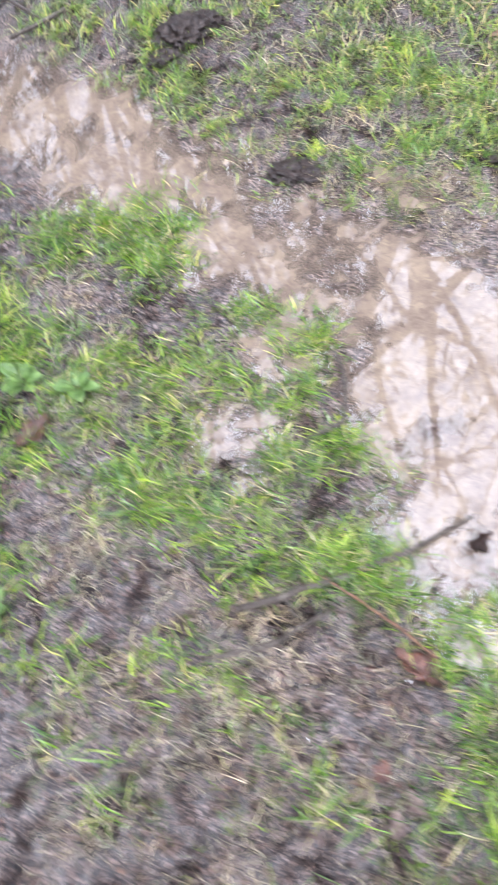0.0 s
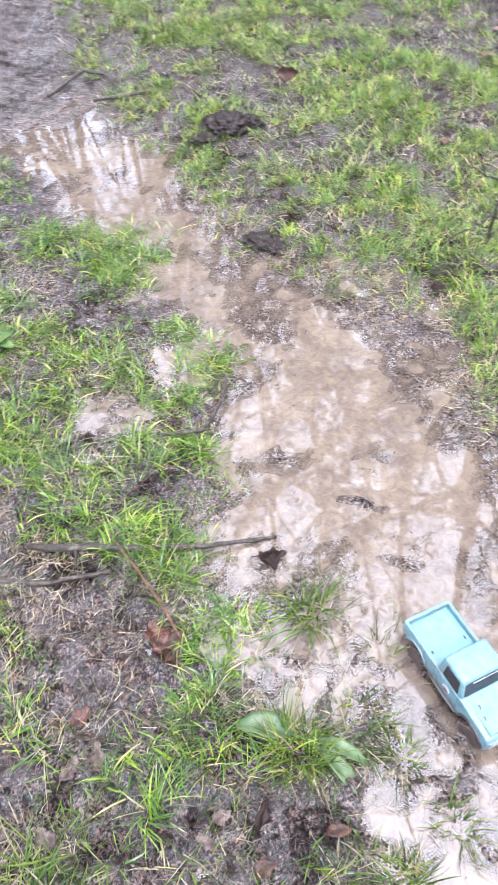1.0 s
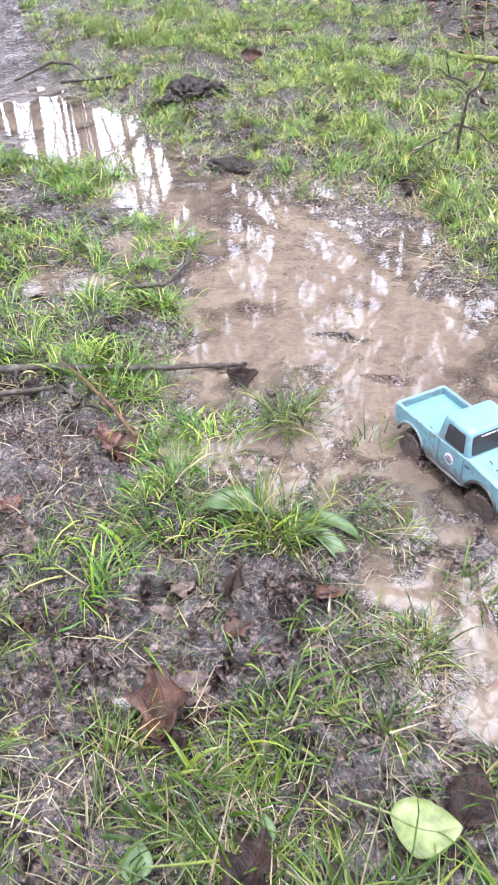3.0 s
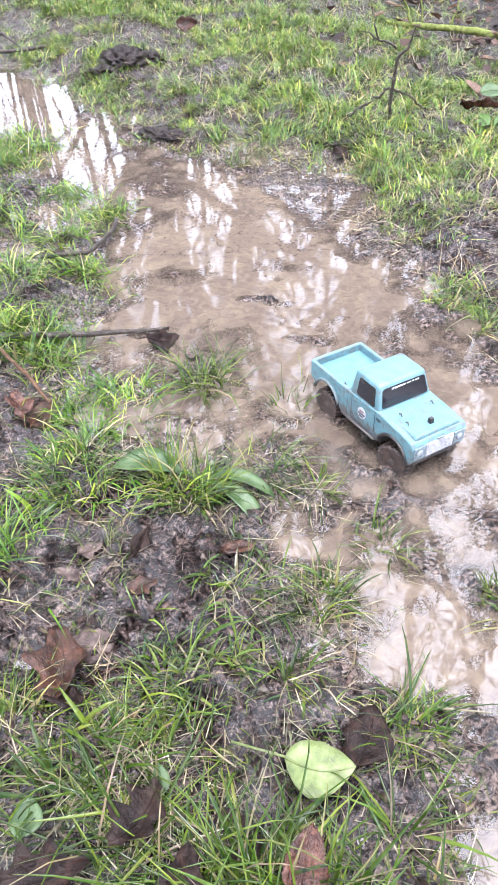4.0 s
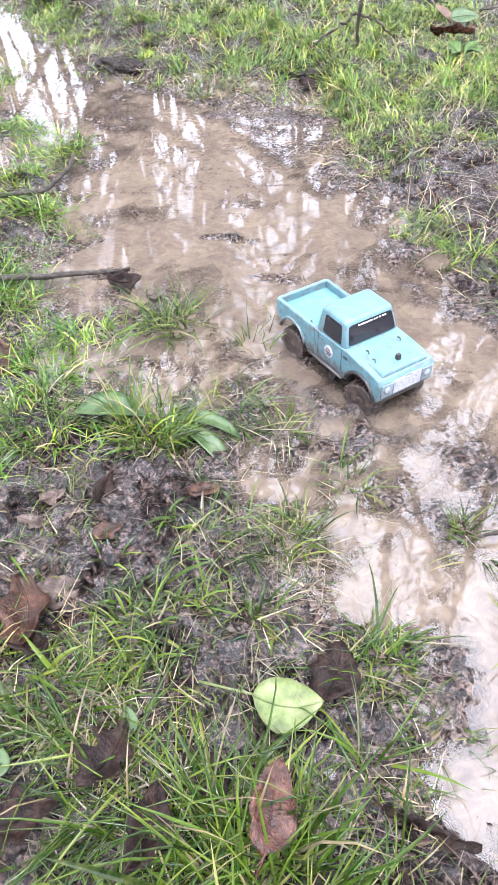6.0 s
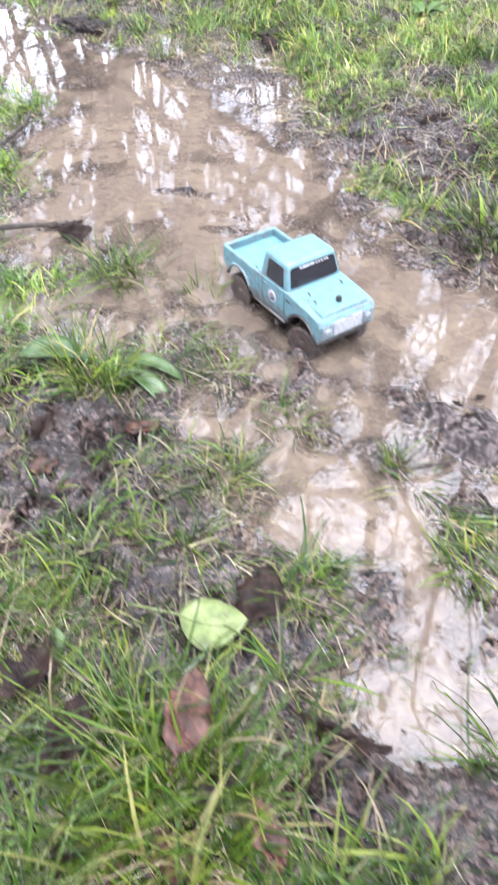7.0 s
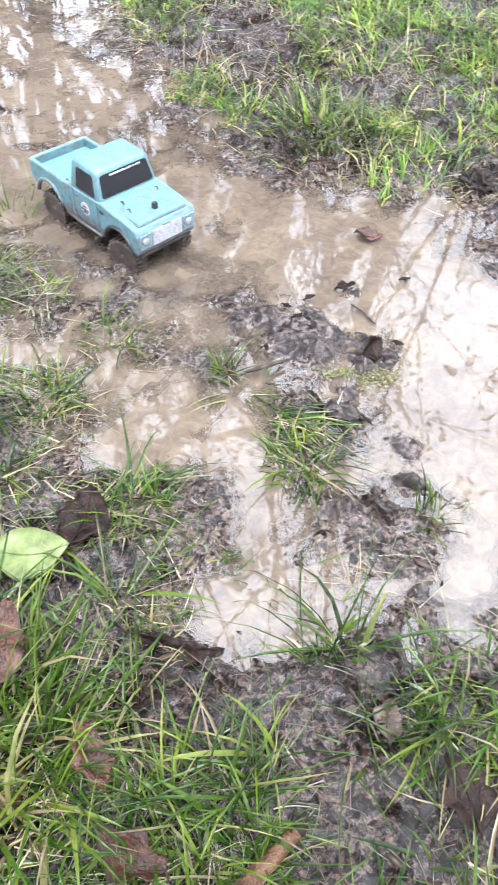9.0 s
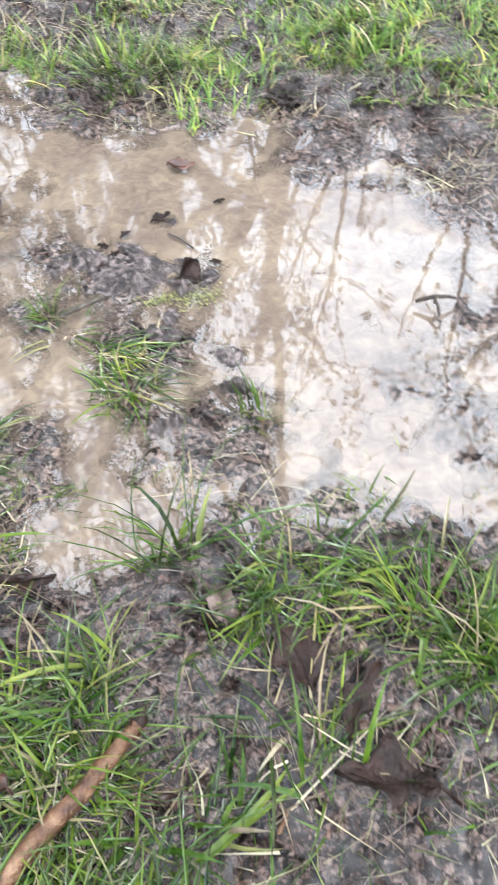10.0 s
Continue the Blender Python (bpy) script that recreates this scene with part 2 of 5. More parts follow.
BROWN = leaf_material("brown_dead_leaf", (0.010, 0.004, 0.002), (0.050, 0.020, 0.010), (0.140, 0.062, 0.034), 90.0, rough=0.3, vein=0.9, soil=0.85)
RUST = leaf_material("rust_dead_leaf", (0.014, 0.004, 0.002), (0.068, 0.023, 0.011), (0.20, 0.085, 0.052), 110.0, rough=0.24, vein=1.0, soil=0.4, gloss=0.36)
DARK = leaf_material("sodden_dark_leaf", (0.005, 0.003, 0.002), (0.014, 0.008, 0.006), (0.045, 0.025, 0.018), 90.0, rough=0.35, vein=0.9, soil=0.6, gloss=0.10)
PALE = leaf_material("bleached_leaf", (0.030, 0.019, 0.015), (0.10, 0.068, 0.054), (0.25, 0.19, 0.16), 90.0, rough=0.45, vein=0.9, soil=0.85)
LIME = leaf_material("yellow_green_leaf", (0.07, 0.10, 0.035), (0.17, 0.215, 0.07), (0.26, 0.29, 0.15), 55.0, 0.4, soil=0.28)
DOCK = leaf_material("dock_leaf_green", (0.026, 0.056, 0.015), (0.056, 0.100, 0.030), (0.12, 0.170, 0.075), 40.0, 0.38, gloss=0.30)
WEED = leaf_material("weed_green", (0.035, 0.075, 0.015), (0.075, 0.135, 0.03), (0.14, 0.20, 0.06), 50.0)
BARK = leaf_material("twig_bark", (0.012, 0.009, 0.007), (0.045, 0.035, 0.026), (0.15, 0.130, 0.105), 110.0, 0.45, 1.0)
TAN_BARK = leaf_material("tan_twig_bark", (0.026, 0.012, 0.007), (0.105, 0.052, 0.026), (0.23, 0.140, 0.080), 110.0, 0.35, 0.9)
MOSSY = leaf_material("mossy_bark", (0.05, 0.06, 0.015), (0.15, 0.18, 0.035), (0.28, 0.31, 0.10), 60.0, 0.8, 0.9)
TREE_BARK = leaf_material("tree_bark", (0.035, 0.030, 0.025), (0.075, 0.062, 0.050), (0.12, 0.105, 0.085), 6.0, 0.9, 0.9)
CLOD = leaf_material("dark_mud_clod", (0.004, 0.002, 0.0015), (0.016, 0.010, 0.007), (0.055, 0.038, 0.030), 90.0, 0.45, 1.0)
CRUMBS = blade_material("leaf_crumb", [(0.0, (0.020, 0.012, 0.009)), (0.45, (0.075, 0.042, 0.030)), (0.75, (0.18, 0.115, 0.09)), (1.0, (0.38, 0.29, 0.25))], 0.5, 0.5, False)
GRIT = blade_material("mud_crumb", [(0.0, (0.006, 0.004, 0.003)), (0.55, (0.030, 0.021, 0.017)), (0.8, (0.095, 0.072, 0.060)), (1.0, (0.26, 0.21, 0.18))], 0.35, 0.8, False)
MOSS = blade_material("moss_crumb", [(0.0, (0.030, 0.032, 0.014)), (0.5, (0.13, 0.14, 0.045)), (1.0, (0.30, 0.30, 0.13))], 0.7, 0.8, False)
PEAT = leaf_material("slick_black_mud", (0.006, 0.005, 0.005), (0.022, 0.017, 0.015), (0.06, 0.048, 0.042), 70.0, 0.3, 0.6)
PAINT = paint_material("powder_blue_paint", 0.75)
BED_PAINT = paint_material("powder_blue_bed_paint", 0.0)
# black glass; its soft grey patches are a sky reflection painted as colour
GLASS_DARK = plain_material("smoked_window", (0.018, 0.018, 0.022), 0.12, 0.0, (0.20, 0.17, 0.15), 60.0, (0.62, 0.85))
SURROUND = plain_material("lamp_surround_blue_grey", (0.20, 0.27, 0.30), 0.4, 0.0, (0.08, 0.07, 0.065), 220.0, (0.5, 0.7))
BLACK = plain_material("black_plastic", (0.018, 0.017, 0.017), 0.45, 0.0, (0.10, 0.075, 0.06), 90.0, (0.5, 0.7))
TYRE = plain_material("muddy_tyre", (0.020, 0.014, 0.011), 0.5, 0.0, (0.115, 0.072, 0.054), 120.0, (0.42, 0.66))
RIM = plain_material("muddy_rim", (0.06, 0.05, 0.045), 0.5, 0.3, (0.16, 0.12, 0.095), 120.0, (0.4, 0.6))
SILVER = plain_material("silver_grille", (0.50, 0.51, 0.54), 0.4, 0.2, (0.26, 0.25, 0.25), 260.0, (0.45, 0.7))
LAMP = plain_material("headlight_lens", (0.28, 0.31, 0.33), 0.15, 0.0, (0.2, 0.2, 0.2), 200.0, (0.5, 0.75))
WHITE = plain_material("white_decal", (0.62, 0.62, 0.64), 0.4, 0.0, (0.36, 0.36, 0.38), 200.0)
RED = plain_material("dark_red_decal", (0.22, 0.085, 0.08), 0.4)
NAVY = plain_material("dark_decal", (0.04, 0.045, 0.06), 0.4)


# ---- small tools ----
def part(name, bm, mat, parent=None, label="", smooth=False):
    me = bpy.data.meshes.new(name)
    bmesh.ops.recalc_face_normals(bm, faces=bm.faces)
    bm.to_mesh(me)
    bm.free()
    if smooth:
        me.polygons.foreach_set("use_smooth", [True] * len(me.polygons))
    me.materials.append(mat)
    ob = new(name, me)
    ob.parent = parent
    return tagged(ob, label) if label else ob


def from_arrays(name, verts, faces, mat, smooth=True):
    me = bpy.data.meshes.new(name)
    me.from_pydata(verts, [], faces)
    if smooth:
        me.polygons.foreach_set("use_smooth", np.ones(len(me.polygons), bool))
    me.materials.append(mat)
    me.update()
    return new(name, me)


def hashed(ix, iy, seed):
    h = (ix.astype(np.int64) * 374761393 + iy.astype(np.int64) * 668265263 + seed * 982451653) & 0x7FFFFFFF
    h = ((h ^ (h >> 13)) * 1274126177) & 0x7FFFFFFF
    return ((h ^ (h >> 16)) & 0xFFFF) / 65535.0


def vnoise(x, y, size, seed=0):
    """Smooth value noise, -1 to 1, with lumps of about that size in metres."""
    x, y = np.asarray(x, float) / size, np.asarray(y, float) / size
    ix, iy = np.floor(x), np.floor(y)
    u, v = x - ix, y - iy
    u, v = u * u * (3 - 2 * u), v * v * (3 - 2 * v)
    a, b = hashed(ix, iy, seed), hashed(ix + 1, iy, seed)
    c, d = hashed(ix, iy + 1, seed), hashed(ix + 1, iy + 1, seed)
    return 2 * ((a * (1 - u) + b * u) * (1 - v) + (c * (1 - u) + d * u) * v) - 1


def fbm(x, y, size, octaves=4, seed=0):
    total, amp = 0.0, 1.0
    for k in range(octaves):
        total = total + amp * vnoise(x + 0.37 * k, y - 0.61 * k, size / 2 ** k, seed + k)
        amp *= 0.5
    return total


def smooth(a, b, v):
    u = np.clip((v - a) / (b - a), 0, 1)
    return u * u * (3 - 2 * u)


# ---- the plan: water, mud, grass ----
MAIN_WATER = [(-1.85, 3.85, 0.22), (-1.05, 2.80, 0.26), (-0.47, 2.05, 0.20), (-0.10, 1.58, 0.22), (0.10, 1.25, 0.24), (0.28, 0.98, 0.16), (0.50, 0.76, 0.20), (0.70, 0.48, 0.19), (0.90, 0.15, 0.22), (1.2, -0.5, 0.3)]
SIDE_WATER = [(0.27, 0.96, 0.08), (0.31, 0.78, 0.09), (0.335, 0.64, 0.085), (0.345, 0.50, 0.055), (0.350, 0.42, 0.058), (0.43, 0.385, 0.042), (0.54, 0.36, 0.07)]
POOL_WATER = [(0.42, 0.455, 0.045), (0.50, 0.450, 0.060), (0.60, 0.48, 0.10)]
SEEP_WATER = [(-0.16, 1.16, 0.05), (-0.125, 1.03, 0.062), (0.01, 0.905, 0.048), (0.13, 0.83, 0.04), (0.20, 0.76, 0.03)]
BACK_POOL = [(-0.54, 1.40, 0.058), (-0.46, 1.37, 0.062), (-0.36, 1.36, 0.03), (-0.27, 1.37, 0.035)]


def chain(x, y, pts):
    """Signed distance to a winding channel: negative inside."""
    best = np.full(np.shape(x), 1e9)
    for (ax, ay, ar), (bx, by, br) in zip(pts, pts[1:]):
        dx, dy = bx - ax, by - ay
        t = np.clip(((x - ax) * dx + (y - ay) * dy) / (dx * dx + dy * dy), 0, 1)
        best = np.minimum(best, np.hypot(x - ax - t * dx, y - ay - t * dy) - ar - t * (br - ar))
    return best


def shore(x, y):
    d = np.minimum(chain(x, y, MAIN_WATER), chain(x, y, SIDE_WATER))
    d = np.minimum(d, np.minimum(np.minimum(chain(x, y, SEEP_WATER), chain(x, y, POOL_WATER)), chain(x, y, BACK_POOL)))
    return d + 0.035 * fbm(x, y, 0.16, 3, 5)


# mud banks and islands that stand out of the water: x, y, half length, half width, turn, height
ISLANDS = [(0.395, 0.500, 0.040, 0.030, -50, 0.002), (0.333, 0.600, 0.020, 0.020, 0, 0.010), (0.485, 0.385, 0.025, 0.016, -20, 0.005),
           (0.345, 0.88, 0.05, 0.02, 30, 0.004), (0.36, 1.18, 0.05, 0.05, 0, 0.006), (0.73, 0.73, 0.10, 0.06, -30, 0.010), (0.06, 1.23, 0.06, 0.012, -8, 0.012),
           (0.14, 1.10, 0.04, 0.015, -10, 0.011), (0.72, 0.40, 0.08, 0.05, 20, 0.005), (0.385, 0.86, 0.05, 0.03, -60, 0.007), (0.20, 0.89, 0.06, 0.018, -40, 0.010)]
# churned curls of black mud: x, y, half length, half width, turn, height
CURLS = [(0.455, 0.640, 0.090, 0.050, -38, 0.012), (0.500, 0.585, 0.036, 0.030, 20, 0.012), (0.505, 0.715, 0.030, 0.020, 30, 0.008), (0.453, 0.552, 0.016, 0.013, 20, 0.009), (0.440, 0.522, 0.018, 0.014, -30, 0.009), (0.490, 0.475, 0.014, 0.018, 10, 0.009), (0.403, 0.412, 0.024, 0.008, 10, 0.006), (0.480, 0.430, 0.018, 0.007, -30, 0.006), (0.539, 0.703, 0.014, 0.010, 0, 0.007), (0.36, 0.675, 0.022, 0.012, 40, 0.007)]
# flats just awash, where films of water lie between low swells of mud: x, y, half length, half width, how flat
FLATS = [(0.37, 0.87, 0.07, 0.13, 0.75), (0.08, 1.16, 0.12, 0.05, 0.7), (0.13, 1.45, 0.10, 0.08, 0.6), (0.19, 0.80, 0.11, 0.17, 0.9), (0.22, 0.62, 0.09, 0.14, 0.95), (-0.17, 1.27, 0.11, 0.22, 0.8), (0.05, 1.00, 0.13, 0.08, 0.85), (0.33, 1.25, 0.09, 0.28, 0.9), (0.20, 1.72, 0.15, 0.20, 0.85),
         (-0.05, 1.98, 0.20, 0.10, 0.7), (-0.42, 2.33, 0.20, 0.12, 0.7), (-1.15, 3.05, 0.40, 0.45, 0.8), (0.66, 0.76, 0.17, 0.13, 0.9), (0.36, 0.35, 0.15, 0.045, 0.8), (0.25, 0.50, 0.05, 0.10, 0.7), (0.52, 0.27, 0.08, 0.04, 0.8), (0.45, 0.40, 0.06, 0.04, 0.9), (0.33, 0.305, 0.05, 0.03, 0.7)]


def bumps(x, y, rows):
    out = 0.0
    for cx, cy, a, b, turn, h in rows:
        c, s = math.cos(radians(turn)), math.sin(radians(turn))
        u, v = ((x - cx) * c + (y - cy) * s) / a, ((y - cy) * c - (x - cx) * s) / b
        out = np.maximum(out, h * np.exp(-(u * u + v * v) ** 1.5))
    return out


BANK_X = [-3.0, -1.6, -0.90, -0.62, -0.38, 0.04, 0.25, 0.31, 0.34, 0.40, 0.52, 0.61, 0.75, 0.87, 1.00, 1.4, 2.0, 4.0]
BANK_Y = [5.5, 4.0, 3.00, 2.65, 2.18, 2.02, 1.90, 1.60, 1.35, 1.10, 1.12, 0.98, 1.05, 0.84, 0.76, 0.45, 0.1, -1.0]


def beyond(x, y):
    """How far behind the edge of the far bank's grass, in metres."""
    return y - np.interp(x, BANK_X, BANK_Y) + 0.05 * fbm(x, y, 0.14, 3, 21)


# clumps of grass: x, y, half length, half width, how thick
LEFT_GRASS = [(-0.42, 1.62, 0.15, 0.11, 0.9), (-0.33, 1.40, 0.07, 0.15, 0.9), (-0.70, 2.00, 0.20, 0.18, 0.9), (-0.78, 1.50, 0.20, 0.22, 0.7), (-0.275, 1.05, 0.07, 0.10, 0.9),
              (-0.17, 0.86, 0.05, 0.10, 1.1), (-0.265, 0.99, 0.06, 0.05, 0.9), (-0.11, 0.93, 0.04, 0.04, 0.35), (-0.15, 0.745, 0.06, 0.03, 1.0), (-0.33, 1.32, 0.10, 0.06, 1.0), (-0.31, 1.50, 0.06, 0.05, 0.8), (0.00, 0.72, 0.06, 0.04, 0.8), (-0.17, 0.60, 0.04, 0.05, 0.8), (-0.20, 0.53, 0.06, 0.03, 0.8), (-0.33, 1.10, 0.12, 0.08, 0.6), (-0.48, 1.16, 0.12, 0.10, 0.5), (-0.50, 0.86, 0.06, 0.05, 0.4),
              (-0.24, 0.72, 0.06, 0.04, 0.45), (-0.62, 1.27, 0.09, 0.08, 0.5), (-0.36, 1.50, 0.10, 0.06, 0.6), (-0.66, 0.95, 0.10, 0.06, 0.5), (-1.1, 1.5, 0.3, 0.5, 0.6), (-1.30, 2.15, 0.28, 0.30, 0.7), (-1.75, 2.6, 0.3, 0.4, 0.7)]
NEAR_GRASS = [(0.02, 0.44, 0.12, 0.05, 0.9), (-0.12, 0.40, 0.10, 0.06, 0.8), (0.05, 0.33, 0.09, 0.05, 0.6), (0.225, 0.435, 0.030, 0.045, 0.25), (0.11, 0.25, 0.10, 0.06, 1.2), (0.06, 0.50, 0.07, 0.025, 0.6),
              (0.20, 0.17, 0.12, 0.05, 0.9), (0.28, 0.19, 0.09, 0.035, 0.7), (0.37, 0.205, 0.09, 0.022, 0.32), (0.37, 0.28, 0.030, 0.030, 0.12), (0.53, 0.165, 0.06, 0.035, 0.5), (0.60, 0.12, 0.08, 0.05, 0.8), (0.47, 0.225, 0.06, 0.02, 0.25),
              (0.14, 0.59, 0.05, 0.035, 0.35), (0.08, 0.58, 0.05, 0.03, 0.3), (0.22, 0.66, 0.025, 0.03, 0.4), (0.11, 0.94, 0.03, 0.03, 0.3), (-0.02, 0.98, 0.05, 0.03, 0.5), (0.45, 0.10, 0.16, 0.03, 0.15),
              (0.17, 0.35, 0.04, 0.03, 0.4), (0.0, 0.05, 0.3, 0.13, 0.7), (-0.3, 0.40, 0.12, 0.10, 0.7), (-0.30, 0.53, 0.05, 0.04, 0.7)]


def clumps(x, y, rows):
    out = np.zeros(np.shape(x))
    for cx, cy, a, b, k in rows:
        r = ((x - cx) / a) ** 2 + ((y - cy) / b) ** 2
        out = np.maximum(out, k * (1 - smooth(0.5, 1.9, r)))
    return out


def swell(v):
    """Rounded ridges out of noise: 1 on the crest lines, falling softly to both sides."""
    return 1 - np.sqrt(v * v + 0.012)


def height(x, y):
    """Height of the ground over the water's surface."""
    d = shore(x, y)
    awash = clumps(x, y, FLATS)
    h = np.where(d < 0, -0.0115 * smooth(0.0, -0.12, d) * (0.75 + 0.45 * vnoise(x, y, 0.22, 71)) * (1 - 0.6 * awash), 0.014 * smooth(0.0, 0.15, d) * (1 - awash))
    far = np.hypot(x, y)
    h = h + 0.022 * smooth(0.0, 0.5, beyond(x, y)) + 0.02 * smooth(0.10, 0.6, -x - 0.25) * smooth(0.0, 0.1, d)
    wx, wy = x + 0.022 * fbm(x, y, 0.06, 2, 60), y + 0.022 * fbm(x, y, 0.06, 2, 63)
    land = smooth(0.0, 0.06, d)
    rough = (0.45 + 0.55 * smooth(-0.07, 0.03, d)) * (1 - 0.45 * awash * land)
    h = h + rough * (0.0095 * fbm(x, y, 0.11, 3, 11) + 0.0140 * (swell(fbm(wx, wy, 0.055, 2, 31)) - 0.62) + 0.0080 * (swell(fbm(wx, wy, 0.024, 2, 19)) - 0.6) + 0.0026 * (1 - 0.8 * awash) * fbm(wx, wy, 0.013, 2, 17))
    h = h + 0.002 * land - 0.0034 * awash
    h = h + bumps(x, y, ISLANDS) * np.where(d < 0.03, 1.0, 0.4) * (0.2 + 1.2 * swell(fbm(wx, wy, 0.028, 2, 37)))
    ux, uy = x + 0.030 * fbm(x, y, 0.035, 2, 67), y + 0.030 * fbm(x, y, 0.035, 2, 69)
    h = h + bumps(x, y, CURLS) * (0.50 + 0.75 * fbm(ux, uy, 0.030, 2, 47))
    h = h + 0.006 * smooth(0.30, 0.12, y) * land - 0.002 * np.exp(-(((x - 0.42) / 0.17) ** 2 + ((y - 0.20) / 0.13) ** 2) ** 2)
    return h + 0.05 * (1.3 + fbm(x, y, 1.5, 3, 41)) * smooth(2.5, 6.0, far)


def spaced(lo, a, b, hi, step):
    """Lines close together from a to b and ever wider apart out to lo and hi."""
    def outward(start, end):
        out, s, v, sign = [], step, start, 1 if end > start else -1
        while (end - v) * sign > 0:
            s *= 1.05 if abs(v - start) < 4 else 1.3
            v += s * sign
            out.append(v)
        return out
    return np.array(outward(a, lo)[::-1] + list(np.linspace(a, b, int(round((b - a) / step)) + 1)) + outward(b, hi))


def sheet(name, xs, ys, z, mat):
    X, Y = np.meshgrid(xs, ys)
    Z = z(X, Y) if callable(z) else np.full(X.shape, float(z))
    nx, ny = len(xs), len(ys)
    i = np.arange(nx * ny).reshape(ny, nx)
    quads = np.stack([i[:-1, :-1], i[:-1, 1:], i[1:, 1:], i[1:, :-1]], -1).reshape(-1, 4)
    return from_arrays(name, np.stack([X, Y, Z], -1).reshape(-1, 3).tolist(), quads.tolist(), mat)


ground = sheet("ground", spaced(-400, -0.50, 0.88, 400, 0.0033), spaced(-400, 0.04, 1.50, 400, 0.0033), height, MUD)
tagged(ground, "wet churned brown mud of a soaked woodland path", "mud", kind="structure")
puddle = sheet("puddle_water", spaced(-3.0, -0.55, 0.95, 2.4, 0.011), spaced(-1.6, 0.1, 1.9, 4.6, 0.011), 0.0, WATER)
co = np.empty(len(puddle.data.vertices) * 3)
puddle.data.vertices.foreach_get("co", co)
deep = puddle.data.attributes.new("depth", "FLOAT", "POINT")
deep.data.foreach_set("value", np.clip(-height(co[0::3], co[1::3]), 0, 1))
tagged(puddle, "shallow muddy tan puddle mirroring the pale sky", "puddle", kind="structure")


# churned black mud, drawn out into slick curling folds, lying in the puddle's edge
def churned(x, y):
    k = np.minimum(1.0, bumps(x, y, [row[:5] + (1.6,) for row in CURLS]))
    ux, uy = x + 0.012 * fbm(x, y, 0.04, 2, 67), y + 0.012 * fbm(x, y, 0.04, 2, 69)
    folds = 0.5 + 0.5 * np.cos(50.0 * fbm(ux, uy, 0.060, 2, 43))
    heap = np.maximum(0.0, fbm(x, y, 0.020, 2, 49))
    return height(x, y) + k * (0.0006 + 0.0026 * folds + 0.007 * heap) - 0.0045 * (1 - k)


churn = sheet("churned_mud", np.arange(0.28, 0.60, 0.0014), np.arange(0.385, 0.94, 0.0014), churned, SLICK)
bm = bmesh.new()
bm.from_mesh(churn.data)
sunk = [f for f in bm.faces if max(v.co.z for v in f.verts) < -0.0015]
bmesh.ops.delete(bm, geom=sunk, context="FACES")
bm.to_mesh(churn.data)
bm.free()
tagged(churn, "slick black mud churned into curling folds in shallow water", "mud", kind="stuff")


# ---- grass ----
def blades(rng, roots, length, width, rise, droop, segments=4, fold=True, azimuth=None, floor=None):
    """Grass blades, tapered and bending over. roots: n x 3; the other values one for each blade; rise and droop: degrees over the ground at the root and at the tip."""
    n = len(roots)
    az = rng.uniform(0, 2 * np.pi, n) if azimuth is None else azimuth
    twist = rng.normal(0, 0.3, n)
    s = np.linspace(0, 1, segments + 1)
    el = np.radians(rise[:, None] + (droop - rise)[:, None] * s[None, :] ** 1.3)
    aa = az[:, None] + twist[:, None] * s[None, :]
    step = (length / segments)[:, None]
    dx, dy, dz = np.cos(el) * np.cos(aa), np.cos(el) * np.sin(aa), np.sin(el)
    path = np.zeros((n, segments + 1, 3))
    for k, d in enumerate((dx, dy, dz)):
        path[:, 1:, k] = np.cumsum(d[:, :-1] * step, axis=1)
    path += roots[:, None, :]
    if floor is not None:
        low = floor(path[..., 0], path[..., 1]) + 0.0012 + 0.004 * rng.uniform(0, 1, n)[:, None]
        path[:, 1:, 2] = np.maximum(path[:, 1:, 2], low[:, 1:])
    w = width[:, None] * np.array([0.75, 1.0, 0.9, 0.62, 0.0])[None, :] / 2 if segments == 4 else width[:, None] * np.linspace(1, 0, segments + 1)[None, :] ** 0.7 / 2
    turn = aa + np.pi / 2 + rng.normal(0, 0.35, n)[:, None]
    side = np.stack([np.cos(turn), np.sin(turn), rng.normal(0, 0.25, n)[:, None] * np.ones_like(turn)], -1) * w[..., None]
    m = segments
    per = 3 * m + 1 if fold else 2 * m + 1
    V = np.zeros((n, per, 3))
    if fold:
        V[:, 0:3 * m:3], V[:, 2:3 * m:3] = path[:, :m] - side[:, :m], path[:, :m] + side[:, :m]
        V[:, 1:3 * m:3] = path[:, :m] - np.array([0, 0, 1]) * (w[:, :m, None] * 0.55)
        faces = []
        for k in range(m - 1):
            a = 3 * k
            faces += [(a, a + 1, a + 4, a + 3), (a + 1, a + 2, a + 5, a + 4)]
        tris = [(3 * m - 3, 3 * m - 2, 3 * m), (3 * m - 2, 3 * m - 1, 3 * m)]
    else:
        V[:, 0:2 * m:2], V[:, 1:2 * m:2] = path[:, :m] - side[:, :m], path[:, :m] + side[:, :m]
        faces = [(2 * k, 2 * k + 1, 2 * k + 3, 2 * k + 2) for k in range(m - 1)]
        tris = [(2 * m - 2, 2 * m - 1, 2 * m)]
    V[:, -1] = path[:, -1]
    off = (np.arange(n) * per)[:, None, None]
    Q = (np.array(faces)[None] + off).reshape(-1, 4) if faces else np.zeros((0, 4), int)
    T = (np.array(tris)[None] + off).reshape(-1, 3)
    return V.reshape(-1, 3), Q, T


